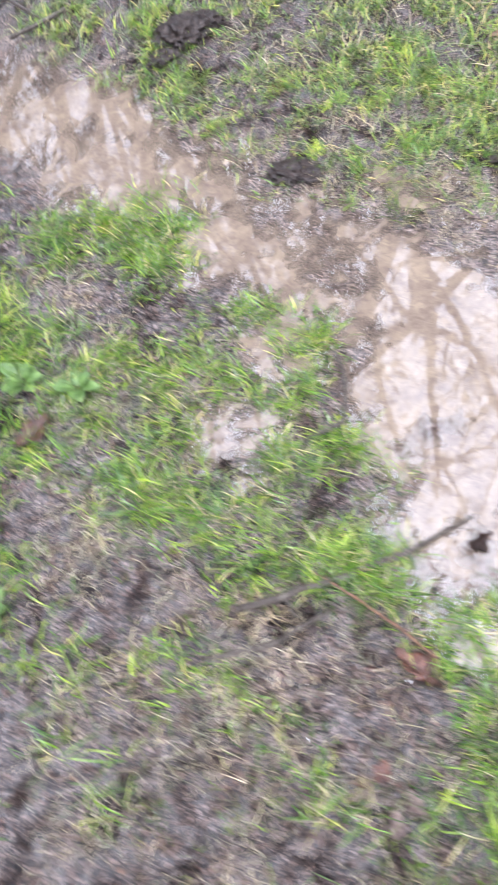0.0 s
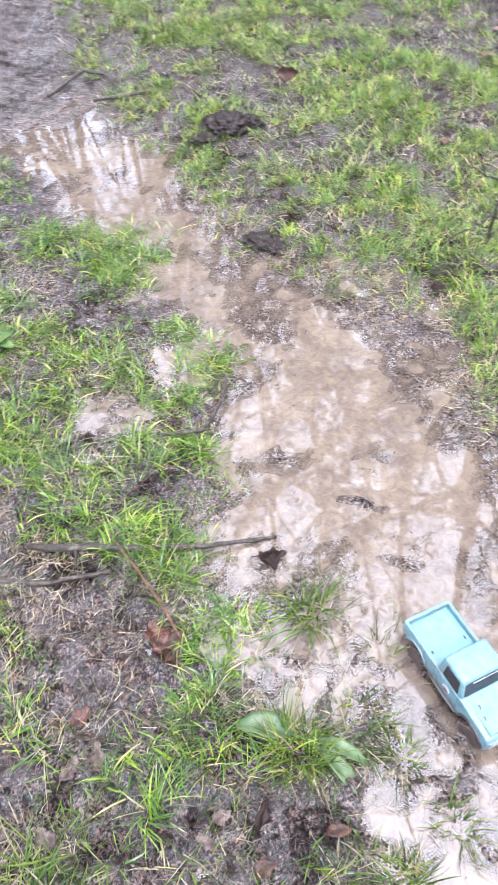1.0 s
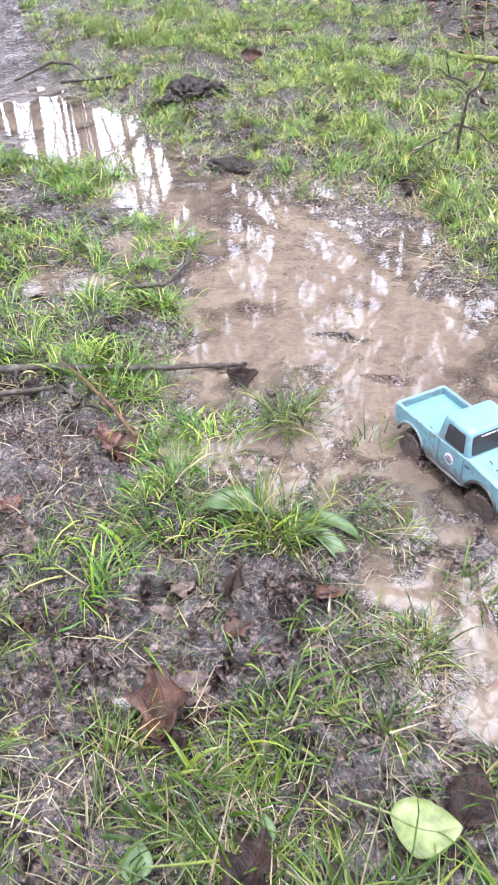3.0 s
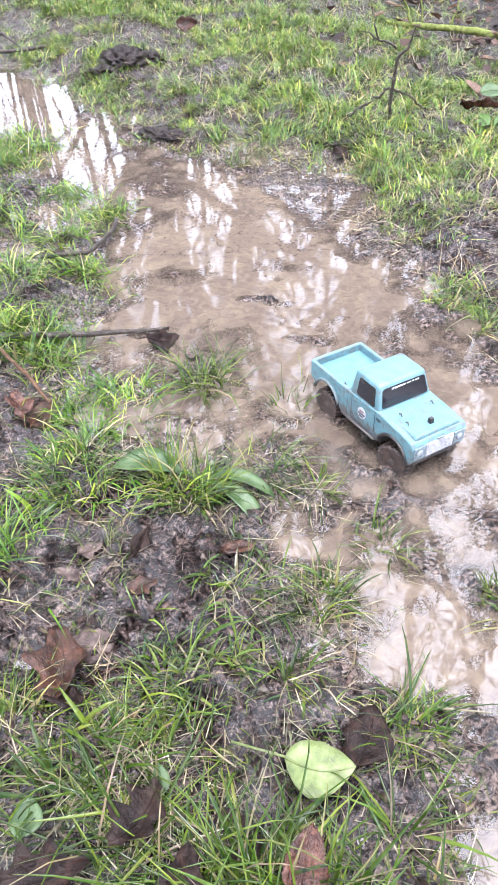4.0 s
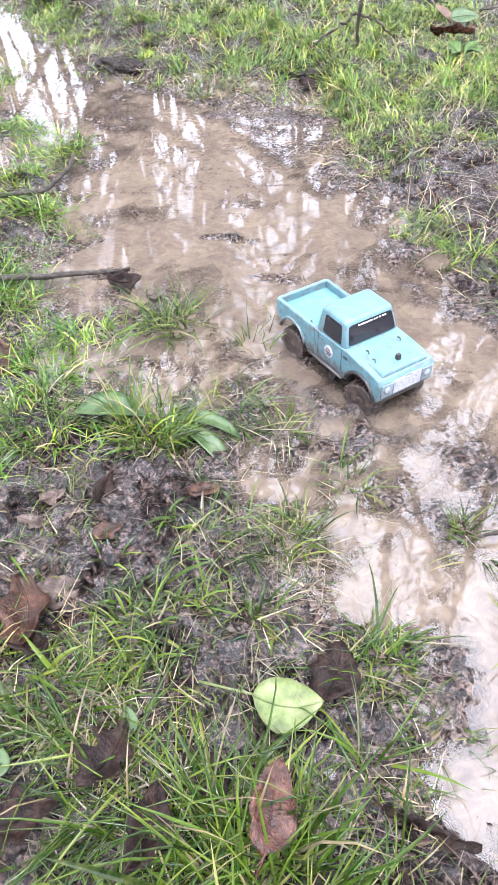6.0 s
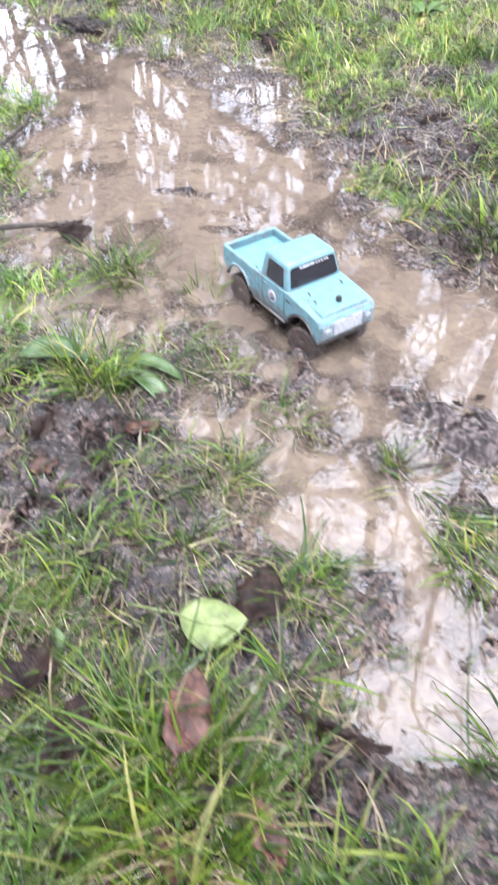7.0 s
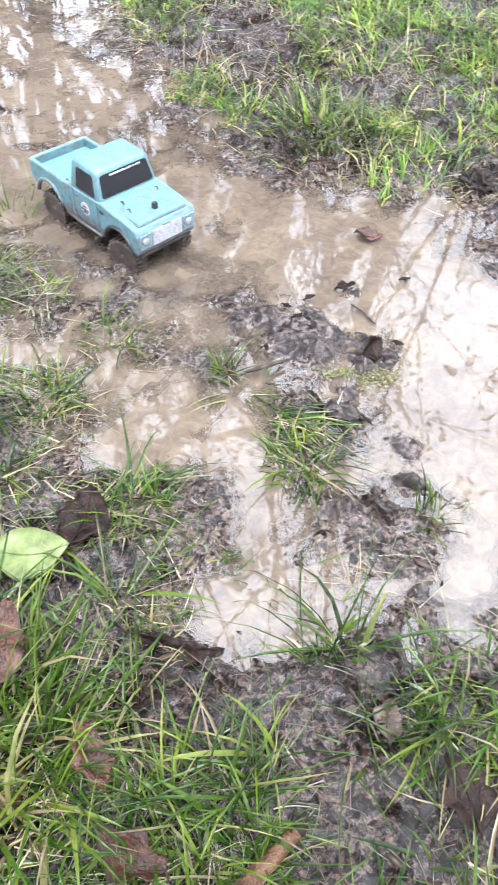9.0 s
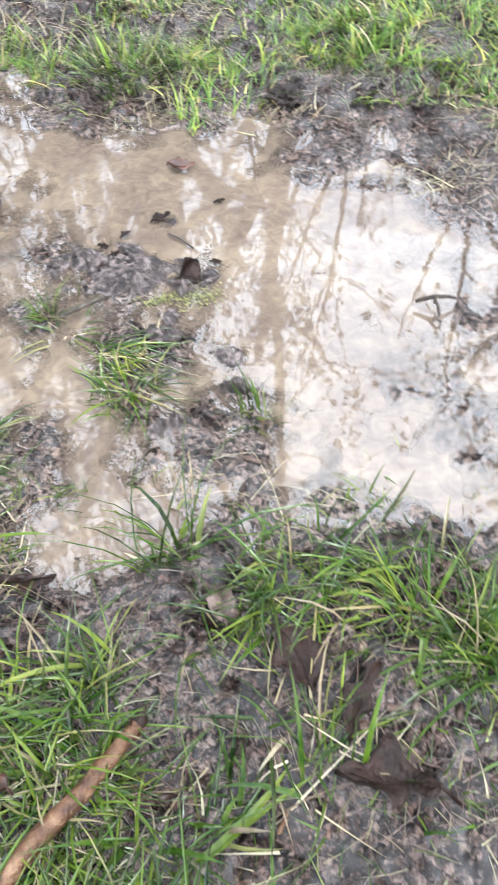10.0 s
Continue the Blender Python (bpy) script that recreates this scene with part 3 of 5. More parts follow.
def blade_object(name, V, Q, T, mat, round_over=True):
    me = bpy.data.meshes.new(name)
    nq, ntri = len(Q), len(T)
    me.vertices.add(len(V))
    me.vertices.foreach_set("co", V.ravel())
    me.loops.add(nq * 4 + ntri * 3)
    me.loops.foreach_set("vertex_index", np.concatenate([Q.ravel(), T.ravel()]).astype(np.int32))
    me.polygons.add(nq + ntri)
    me.polygons.foreach_set("loop_start", np.concatenate([np.arange(nq) * 4, nq * 4 + np.arange(ntri) * 3]).astype(np.int32))
    me.polygons.foreach_set("use_smooth", np.full(nq + ntri, round_over))
    me.materials.append(mat)
    me.update(calc_edges=True)
    return new(name, me)


def scatter(rng, box, count, density):
    """Points in the box, kept where the density is high."""
    x, y = rng.uniform(box[0], box[1], count), rng.uniform(box[2], box[3], count)
    keep = rng.uniform(0, 1, count) < density(x, y)
    return x[keep], y[keep]


def tufts(rng, x, y, per_tuft, spread):
    n = rng.poisson(per_tuft, len(x)) + 1
    bx, by = np.repeat(x, n), np.repeat(y, n)
    az = rng.uniform(0, 2 * np.pi, len(bx))
    r = spread * np.sqrt(rng.uniform(0, 1, len(bx)))
    bx, by = bx + r * np.cos(az), by + r * np.sin(az)
    return np.stack([bx, by, height(bx, by) - 0.002], -1), az + rng.normal(0, 0.7, len(bx))


def grass(name, rng, x, y, per_tuft, spread, size, width, rise, droop, label, fold=True, segments=4, mat=GRASS):
    roots, az = tufts(rng, x, y, per_tuft, spread)
    n = len(roots)
    L = size * np.clip(np.exp(rng.normal(0, 0.42, n)), 0.3, 1.6) * (1 + 0.45 * vnoise(roots[:, 0], roots[:, 1], 0.16, 93))
    W = width * np.exp(rng.normal(0, 0.42, n))
    lie = 2 * np.pi * vnoise(roots[:, 0], roots[:, 1], 0.09, 95) + rng.normal(0, 0.55, n)
    az = np.where(rng.uniform(0, 1, n) < 0.55, lie, az)  # half of the blades lie the way their neighbours lie
    V, Q, T = blades(rng, roots, L, W, rng.uniform(*rise, n), rng.uniform(*droop, n), segments, fold, az, height)
    ob = blade_object(name, V, Q, T, mat, not fold)
    return tagged(ob, label, "grass", kind="stuff")


rng = np.random.default_rng(7)


def dry(x, y):
    return smooth(-0.02, 0.03, shore(x, y))


def near_density(x, y):
    return np.clip(clumps(x, y, NEAR_GRASS) * (0.58 + 1.05 * vnoise(x, y, 0.045, 81)), 0, 1.4) / 1.4


def left_density(x, y):
    k = clumps(x, y, LEFT_GRASS) * (0.45 + 0.95 * vnoise(x, y, 0.07, 83))
    wild = 0.13 * smooth(0.15, 0.7, vnoise(x, y, 0.11, 85)) * dry(x, y) * (beyond(x, y) < -0.05)
    return np.clip(np.maximum(k, wild), 0, 1.4) / 1.4


def far_density(x, y):
    b = beyond(x, y)
    seen = (x < 1.0 + 0.22 * y) & (x > 0.1 - 0.40 * y)
    bare = smooth(0.50, 0.68, x + 0.17 * np.clip(y - 3.3, 0, 1)) * smooth(2.55, 2.95, y)
    return seen * (1 - 0.88 * bare) * smooth(-0.14, 0.18, b) * np.clip(0.62 + 1.25 * fbm(x, y, 0.13, 3, 87), 0.05, 1) * np.clip(1.5 - 0.2 * y, 0.3, 1)


x, y = scatter(rng, (-0.6, 0.75, -0.15, 1.05), 13000, near_density)
grass("foreground_grass", rng, x, y, 5, 0.014, 0.062, 0.0017, (5, 75), (-60, 0), "long wet bright green grass blades lying over mud")
x, y = scatter(rng, (-0.75, 0.65, 0.02, 1.35), 6500, lambda x, y: dry(x, y) * (beyond(x, y) < 0) * np.clip(0.25 + 0.9 * fbm(x, y, 0.09, 3, 57), 0, 1))
grass("short_turf", rng, x, y, 3, 0.010, 0.020, 0.0012, (5, 75), (-40, 20), "sparse short grass shoots in trodden mud", fold=False, segments=3)
x, y = scatter(rng, (-0.6, 0.75, -0.10, 1.05), 9000, near_density)
grass("matted_undergrowth", rng, x, y, 6, 0.020, 0.028, 0.0010, (0, 45), (-25, 4), "fine matted yellow-green grass under longer blades", fold=False, segments=3)
x, y = scatter(rng, (-2.1, 0.15, 0.55, 3.0), 56000, left_density)
grass("left_bank_grass", rng, x, y, 6, 0.016, 0.042, 0.0015, (10, 75), (-65, 5), "patchy short green grass growing through mud", fold=False, mat=LEFT_GRASS_BLADES)
x, y = scatter(rng, (-2.0, 1.6, 0.3, 5.6), 74000, far_density)
grass("far_bank_grass", rng, x, y, 7, 0.018, 0.038, 0.0019, (8, 75), (-65, 10), "thick yellowish green grass on the bank", fold=False, segments=3, mat=BANK_GRASS)

# coarser grass over the rest of the clearing
x, y = scatter(rng, (-7.0, 7.0, -6.0, 8.5), 42000, lambda x, y: smooth(0.10, 0.35, shore(x, y)) * np.clip(0.45 + 0.8 * fbm(x, y, 0.7, 3, 55), 0, 1) * (1 - (x < 0.75 + 0.22 * y) * (x > 0.1 - 0.40 * y) * (beyond(x, y) > -0.1)) * ((np.abs(x) > 1.3) | (y < -0.5) | (y > 2.6)))
grass("clearing_grass", rng, x, y, 3, 0.05, 0.060, 0.0050, (15, 80), (-45, 25), "short rough green grass over a woodland clearing", fold=False, segments=2, mat=BANK_GRASS)

# dead straw and matted blades pressed into the mud
x, y = scatter(rng, (-0.9, 1.2, 0.0, 2.3), 64000, lambda x, y: smooth(-0.02, 0.02, shore(x, y)) * np.clip(0.25 + 0.9 * vnoise(x, y, 0.08, 91), 0, 1))
n = len(x)
z = height(x, y) + 0.001
V, Q, T = blades(rng, np.stack([x, y, z], -1), 0.028 * np.exp(rng.normal(0, 0.5, n)), 0.0010 * np.exp(rng.normal(0, 0.35, n)), rng.uniform(-5, 22, n), rng.uniform(-25, 5, n), 3, False, None, height)
tagged(blade_object("matted_straw", V, Q, T, STRAW), "pale dead grass straw trodden flat into wet mud", "straw", kind="stuff")


# fine fibres of root and rotten grass all over the mud
x, y = scatter(rng, (-0.75, 0.95, 0.03, 1.5), 60000, lambda x, y: smooth(0.0005, 0.004, height(x, y)) * (beyond(x, y) < 0.1) * np.clip(0.35 + 0.8 * vnoise(x, y, 0.06, 89), 0, 1))
n = len(x)
V, Q, T = blades(rng, np.stack([x, y, height(x, y) + 0.0008], -1), 0.014 * np.exp(rng.normal(0, 0.5, n)), 0.0006 * np.exp(rng.normal(0, 0.3, n)), rng.uniform(-5, 25, n), rng.uniform(-25, 5, n), 3, False, None, height)
tagged(blade_object("root_fibres", V, Q, T, CRUMBS), "fine brown root fibres and rotten grass on mud", "fibres", kind="stuff")


def debris(name, seed, count, size, mat, wet_share, label):
    """Flecks of rotten leaf and bark, on the mud and afloat on the puddle."""
    r = np.random.default_rng(seed)
    x, y = r.uniform(-0.75, 1.0, count), r.uniform(0.05, 2.2, count)
    keep = (r.uniform(0, 1, count) < np.where(height(x, y) < 0.0015, wet_share, 0.8 + 0.5 * vnoise(x, y, 0.1, 97))) & (beyond(x, y) < 0.15)
    x, y = x[keep], y[keep]
    n = len(x)
    z = np.maximum(height(x, y), 0.0) + 0.0012
    a, L = r.uniform(0, 2 * np.pi, n), size * np.clip(np.exp(r.normal(0, 0.5, n)), 0.3, 1.8)
    W, tip, tilt = L * r.uniform(0.35, 0.95, n), r.uniform(-0.4, 0.4, n), r.uniform(-0.45, 0.45, n)
    shape = np.array([(-1, 0, 0.0), (-0.3, 0.5, 0.12), (0.5, 0.4, 0.05), (1, 0.1, 0.15), (0.3, -0.5, 0.1), (-0.5, -0.4, 0.0), (0, 0, 0.12), (0, 0, -0.08)])
    shape = shape[None] * (1 + r.uniform(-0.4, 0.4, (n, 8, 3)))
    u, v, h = shape[..., 0] * L[:, None], shape[..., 1] * W[:, None], shape[..., 2] * W[:, None]
    ca, sa = np.cos(a)[:, None], np.sin(a)[:, None]
    V = np.stack([x[:, None] + u * ca - v * sa, y[:, None] + u * sa + v * ca, z[:, None] + h + tilt[:, None] * u], -1).reshape(-1, 3)
    one = [(6, i, (i + 1) % 6) for i in range(6)] + [(7, (i + 1) % 6, i) for i in range(6)]
    T = (np.array(one)[None] + (np.arange(n) * 8)[:, None, None]).reshape(-1, 3)
    return tagged(blade_object(name, V, np.zeros((0, 4), int), T, mat), label, "debris", kind="stuff")


# thatch of dead blades and leaves in the far bank's grass
x, y = scatter(rng, (-2.0, 1.6, 0.3, 5.6), 60000, lambda x, y: (x < 0.75 + 0.22 * y) * (x > 0.1 - 0.40 * y) * smooth(-0.1, 0.1, beyond(x, y)) * np.clip(1.3 - 0.2 * y, 0.2, 1) * (0.45 + 0.5 * vnoise(x, y, 0.13, 99)))
n = len(x)
V, Q, T = blades(rng, np.stack([x, y, height(x, y) + 0.002], -1), 0.050 * np.exp(rng.normal(0, 0.4, n)), 0.0020 * np.exp(rng.normal(0, 0.3, n)), rng.uniform(5, 60, n), rng.uniform(-45, 10, n), 3, False, None, height)
tagged(blade_object("dead_thatch", V, Q, T, STRAW), "tangled dead straw-coloured thatch in bank grass", "straw", kind="stuff")

debris("rotten_flecks", 23, 3400, 0.0019, DARK, 0.14, "dark flecks of rotten leaf on mud and water")
debris("mud_crumbs", 37, 9000, 0.0030, GRIT, 0.0, "dark and pale crumbs of torn mud")
debris("leaf_crumbs", 29, 7000, 0.0050, CRUMBS, 0.0, "crumbled brown and pinkish leaf bits trodden into mud")


# ---- distinct tufts of grass ----
def grass_tuft(cx, cy, count, spread, size, width, seed, label, rise=(40, 88), droop=(-35, 30), sweep=None):
    r = np.random.default_rng(seed)
    base = float(height(np.array([cx]), np.array([cy]))[0])
    tuft = new("grass_tuft")
    tuft.location = (cx, cy, base)
    for name, share, mat in (("green_sheaf", count, GRASS), ("dry_sheaf", count // 7 + 2, STRAW)):
        az = r.uniform(0, 2 * np.pi, share)
        d = spread * np.sqrt(r.uniform(0, 1, share))
        px, py = d * np.cos(az), d * np.sin(az)
        roots = np.stack([px, py, height(cx + px, cy + py) - base - 0.003], -1)
        way = az + r.normal(0, 1.0, share) if sweep is None else radians(sweep) + r.normal(0, 0.55, share)
        lean = 1.0 if mat == GRASS else 0.30
        V, Q, T = blades(r, roots, size * (0.95 if mat == GRASS else 0.7) * np.clip(np.exp(r.normal(0, 0.4, share)), 0.3, 1.7), (0.72 if mat == GRASS else 0.5) * width * np.exp(r.normal(0, 0.25, share)), lean * r.uniform(*rise, share), r.uniform(*droop, share), 4, True, way, lambda px, py: height(cx + px, cy + py) - base)
        sheaf = blade_object(name, V, Q, T, mat, False)
        sheaf.parent = tuft
        tagged(sheaf, kind="stuff")
    return tagged(tuft, label, "grass tuft", "grass tufts in the mud")


grass_tuft(0.388, 0.472, 75, 0.028, 0.044, 0.0026, 1, "splayed green grass tuft half drowned in the puddle", (8, 70), (-30, 10))
grass_tuft(0.372, 0.520, 42, 0.026, 0.085, 0.0028, 21, "long pale grass blades swept flat in shallow water", (2, 22), (-12, 2), sweep=-52)
grass_tuft(0.335, 0.602, 34, 0.012, 0.032, 0.0024, 2, "small upright grass tuft standing in muddy water", (30, 88), (-10, 40))
grass_tuft(0.352, 0.578, 30, 0.014, 0.050, 0.0026, 18, "limp grass blades trailing in muddy water", (3, 40), (-15, 3))
grass_tuft(0.485, 0.390, 34, 0.014, 0.036, 0.0024, 3, "thin upright grass tuft at the puddle edge", (40, 88), (0, 50))
grass_tuft(-0.006, 0.742, 230, 0.042, 0.064, 0.0026, 4, "thick bright green grass tuft round dock leaves", (30, 88), (-50, 25))
grass_tuft(0.085, 0.790, 80, 0.045, 0.060, 0.0022, 5, "yellowish limp grass tuft on wet mud", (10, 55), (-30, 5))
grass_tuft(0.228, 0.440, 130, 0.034, 0.027, 0.0020, 6, "low olive grass tuft beside a yellow leaf", (8, 75), (-40, 10))
grass_tuft(0.110, 0.935, 26, 0.020, 0.050, 0.0024, 7, "sparse grass blades standing in shallow water", (30, 85), (-20, 50))
grass_tuft(-0.005, 0.985, 60, 0.030, 0.055, 0.0026, 8, "loose green grass tuft near a sodden leaf", (20, 80), (-40, 25))
grass_tuft(0.150, 0.590, 60, 0.025, 0.046, 0.0026, 9, "small green grass tuft in churned mud", (20, 88), (-40, 20))
grass_tuft(0.225, 0.670, 40, 0.018, 0.042, 0.0024, 10, "small pale grass tuft on the muddy shore", (15, 85), (-30, 20))
grass_tuft(0.150, 0.755, 40, 0.022, 0.048, 0.0024, 11, "straggly grass tuft in wet mud", (5, 60), (-30, 10))
grass_tuft(0.366, 0.286, 18, 0.020, 0.028, 0.0044, 12, "broad-bladed green grass tuft in mud", (15, 80), (-40, 20))
grass_tuft(0.455, 0.230, 45, 0.045, 0.032, 0.0026, 13, "splayed green and yellow grass tuft on the shore", (10, 75), (-40, 10))
grass_tuft(0.545, 0.155, 70, 0.050, 0.036, 0.0024, 14, "thick green grass tuft on the muddy shore", (10, 80), (-40, 20))
grass_tuft(0.118, 0.240, 330, 0.065, 0.075, 0.0032, 17, "dense dark green grass tuft over brown leaves", (28, 88), (-45, 40))
grass_tuft(-0.020, 1.905, 60, 0.035, 0.045, 0.0030, 15, "small green grass tuft at the far shore")
grass_tuft(0.560, 1.080, 320, 0.075, 0.046, 0.0028, 16, "bright green grass tuft on the far bank", (20, 85), (-30, 35))
grass_tuft(-0.150, 0.750, 100, 0.050, 0.050, 0.0022, 19, "lush green grass tuft above bare mud", (20, 85), (-45, 20))
grass_tuft(0.245, 0.175, 110, 0.055, 0.055, 0.0022, 20, "long green grass tuft round a broken twig", (10, 75), (-45, 15))


# ---- leaves ----
def leaf(name, x, y, turn, length, width, mat, label, lobes=0, curl=0.0, tilt=(0, 0), lift=0.004, stalk=0.0, group="", cup=0.15):
    """One fallen leaf: a lobed or plain outline, creased along its midrib and curled, with a stalk."""
    r = random.Random(hash((round(x * 1000), round(y * 1000))) & 0xFFFF)
    bm = bmesh.new()
    rows, cols = 18, 6
    odd = r.uniform(0, 50)
    grid = []
    for i in range(rows + 1):
        u = i / rows
        half = width / 2 * (math.sin(math.pi * min(1.0, u ** (0.82 if mat == LIME else 0.8))) ** 0.75 if 0 < u < 1 else 0.02)
        if lobes:
            half *= 0.80 + 0.24 * math.cos(u * lobes * 2 * math.pi)
        half = max(half, width * 0.012)
        line = []
        for j in range(cols + 1):
            v = j / cols * 2 - 1
            ragged = 1 + (0.10 if mat in (LIME, DOCK) else 0.5) * noise.noise(Vector((u * 6.5, math.copysign(3.0, v), odd)))
            crumple = (0.03 if mat in (LIME, DOCK) else 0.16) * length * noise.noise(Vector((u * 3.2, v * 1.6, odd + 7)))
            crumple += (0.0 if mat in (LIME, DOCK) else 0.07) * length * noise.noise(Vector((u * 8.0, v * 3.5, odd + 13)))
            z = cup * abs(v) * half * 1.6 + curl * length * 0.55 * (u - 0.5) ** 2 * 2 + crumple * (0.4 + 0.6 * abs(v))
            bow = 0.12 * length * math.sin(math.pi * u) * math.sin(odd)
            line.append(bm.verts.new(((u - 0.5) * length, v * half * ragged + bow, z)))
        grid.append(line)
    for i in range(rows):
        for j in range(cols):
            bm.faces.new((grid[i][j], grid[i + 1][j], grid[i + 1][j + 1], grid[i][j + 1]))
    bm2 = bmesh.new()
    spine = [(line[cols // 2].co.x, line[cols // 2].co.y, line[cols // 2].co.z + 0.0009) for line in grid[::3]]
    tube_into(bm2, [(-length * 0.5 - stalk - 0.002, stalk * 0.15, stalk * 0.08)] + spine, [0.0012] + [0.0011 * (1 - 0.11 * k) for k in range(len(spine))], 5)
    geom = bmesh.ops.extrude_face_region(bm, geom=list(bm.faces))
    bmesh.ops.translate(bm, verts=[g for g in geom["geom"] if isinstance(g, bmesh.types.BMVert)], vec=(0, 0, -0.0006))
    base = new(name)
    base.matrix_basis = pose(x, y, float(height(np.array([x]), np.array([y]))[0]) + lift, tilt[0], tilt[1], turn)
    part("blade", bm, mat, base, smooth=True)
    part("midrib", bm2, mat, base, "pale raised midrib and stalk", smooth=True)
    return tagged(base, label, "leaf", group)


def tube_into(bm, pts, radii, sides=8, seed=None, rough=0.0):
    """A tube through the points, closed at both ends."""
    r = random.Random(seed)
    rings = []
    pts = [Vector(p) for p in pts]
    for i, (p, rad) in enumerate(zip(pts, radii)):
        d = (pts[min(i + 1, len(pts) - 1)] - pts[max(i - 1, 0)]).normalized()
        side = d.cross(Vector((0, 0, 1)))
        side = side.normalized() if side.length > 1e-4 else Vector((1, 0, 0))
        up = side.cross(d)
        rings.append([bm.verts.new(p + (side * math.cos(a) + up * math.sin(a)) * rad * (1 + rough * r.uniform(-1, 1))) for a in [2 * math.pi * k / sides for k in range(sides)]])
    for a, b in zip(rings, rings[1:]):
        for k in range(sides):
            bm.faces.new((a[k], a[(k + 1) % sides], b[(k + 1) % sides], b[k]))
    bm.faces.new(rings[0][::-1])
    bm.faces.new(rings[-1])


LEAVES = "fallen leaves on the mud"
leaf("fallen_leaf", 0.146, 0.402, -6, 0.060, 0.047, LIME, "fresh yellow-green oval leaf resting on grass", 0, 0.12, (4, -2), 0.014, 0.045, LEAVES, 0.06)
leaf("fallen_leaf", 0.186, 0.430, 70, 0.060, 0.042, DARK, "sodden dark brown leaf beside a yellow leaf", 0, 0.2, (0, 0), 0.012, 0.0, LEAVES)
leaf("fallen_leaf", 0.129, 0.306, 80, 0.066, 0.036, RUST, "curled red-brown dead leaf among grass", 0, 0.45, (18, 0), 0.034, 0.01, LEAVES, 0.35)
leaf("fallen_leaf", 0.252, 0.308, -22, 0.074, 0.020, DARK, "dark curled oak leaf on bare mud", 3, 0.30, (62, 0), 0.012, 0.010, LEAVES, 0.7)
leaf("fallen_leaf", -0.106, 0.488, 105, 0.088, 0.058, BROWN, "large wet brown leaf half buried in mud", 2, 0.4, (8, 5), 0.014, 0.0, LEAVES, 0.45)
leaf("fallen_leaf", -0.092, 0.448, 150, 0.060, 0.040, DARK, "folded dark leaf below a brown one", 2, 0.5, (20, 10), 0.006, 0.0, LEAVES, 0.5)
leaf("fallen_leaf", -0.075, 0.520, 10, 0.050, 0.036, PALE, "pale lilac underside of a wet leaf", 0, 0.2, (5, 0), 0.006, 0.0, LEAVES)
leaf("fallen_leaf", -0.262, 0.890, 120, 0.065, 0.046, RUST, "rust-brown curled leaf under a twig", 2, 0.5, (15, 0), 0.010, 0.015, LEAVES, 0.5)
leaf("fallen_leaf", -0.240, 0.860, 20, 0.050, 0.040, DARK, "sodden dark leaf on mud", 0, 0.2, (0, 0), 0.004, 0.0, LEAVES)
leaf("fallen_leaf", -0.340, 0.668, 75, 0.042, 0.024, PALE, "bleached pale leaf scrap on mud", 0, 0.3, (0, 8), 0.005, 0.0, LEAVES)
leaf("fallen_leaf", -0.300, 0.690, 110, 0.045, 0.028, PALE, "pinkish pale dead leaf on mud", 2, 0.3, (0, 8), 0.005, 0.0, LEAVES)
leaf("fallen_leaf", -0.339, 0.572, 150, 0.036, 0.022, PALE, "bleached pale leaf scrap on mud", 0, 0.4, (8, 0), 0.006, 0.0, LEAVES)
leaf("fallen_leaf", -0.344, 0.742, 60, 0.036, 0.026, RUST, "small rust-brown leaf on mud", 0, 0.4, (0, 0), 0.006, 0.0, LEAVES)
leaf("fallen_leaf", -0.103, 0.635, 35, 0.030, 0.020, PALE, "pinkish pale leaf scrap on mud", 0, 0.4, (0, 0), 0.005, 0.0, LEAVES)
leaf("fallen_leaf", -0.120, 0.597, 160, 0.030, 0.018, PALE, "bleached leaf scrap on mud", 0, 0.3, (0, 0), 0.005, 0.0, LEAVES)
leaf("fallen_leaf", -0.050, 0.635, 80, 0.055, 0.020, DARK, "narrow dark red-brown leaf stuck in mud", 0, 0.5, (50, 10), 0.014, 0.0, LEAVES)
leaf("fallen_leaf", -0.032, 0.575, 40, 0.035, 0.022, BROWN, "small brown leaf pressed in mud", 0, 0.3, (0, 0), 0.005, 0.0, LEAVES)
leaf("fallen_leaf", 0.062, 0.636, 15, 0.036, 0.018, BROWN, "pinkish brown leaf strip under a grass tuft", 0, 0.3, (0, 0), 0.006, 0.0, LEAVES)
leaf("fallen_leaf", -0.088, 1.083, 25, 0.055, 0.040, DARK, "dark brown leaf standing at the water's edge", 2, 0.4, (35, 10), 0.014, 0.01, LEAVES)
leaf("fallen_leaf", -0.035, 1.050, 5, 0.028, 0.014, PALE, "pale tan leaf strip in shallow water", 0, 0.2, (0, 0), 0.006, 0.0, LEAVES)
leaf("fallen_leaf", -0.228, 0.885, 70, 0.060, 0.045, BROWN, "brown leaf against a twig", 0, 0.4, (25, 0), 0.010, 0.0, LEAVES)
leaf("fallen_leaf", -0.089, 0.346, 90, 0.032, 0.026, DOCK, "small round dark green leaf in grass", 0, 0.1, (0, 0), 0.008, 0.0, LEAVES, 0.05)
leaf("fallen_leaf", 0.012, 0.382, 100, 0.028, 0.016, DOCK, "small oval dark green leaf in grass", 0, 0.1, (0, 0), 0.010, 0.0, LEAVES, 0.05)
leaf("fallen_leaf", 0.000, 0.350, 60, 0.060, 0.045, DARK, "wet mauve-brown leaf between grass blades", 3, 0.3, (0, 0), 0.014, 0.0, LEAVES, 0.4)
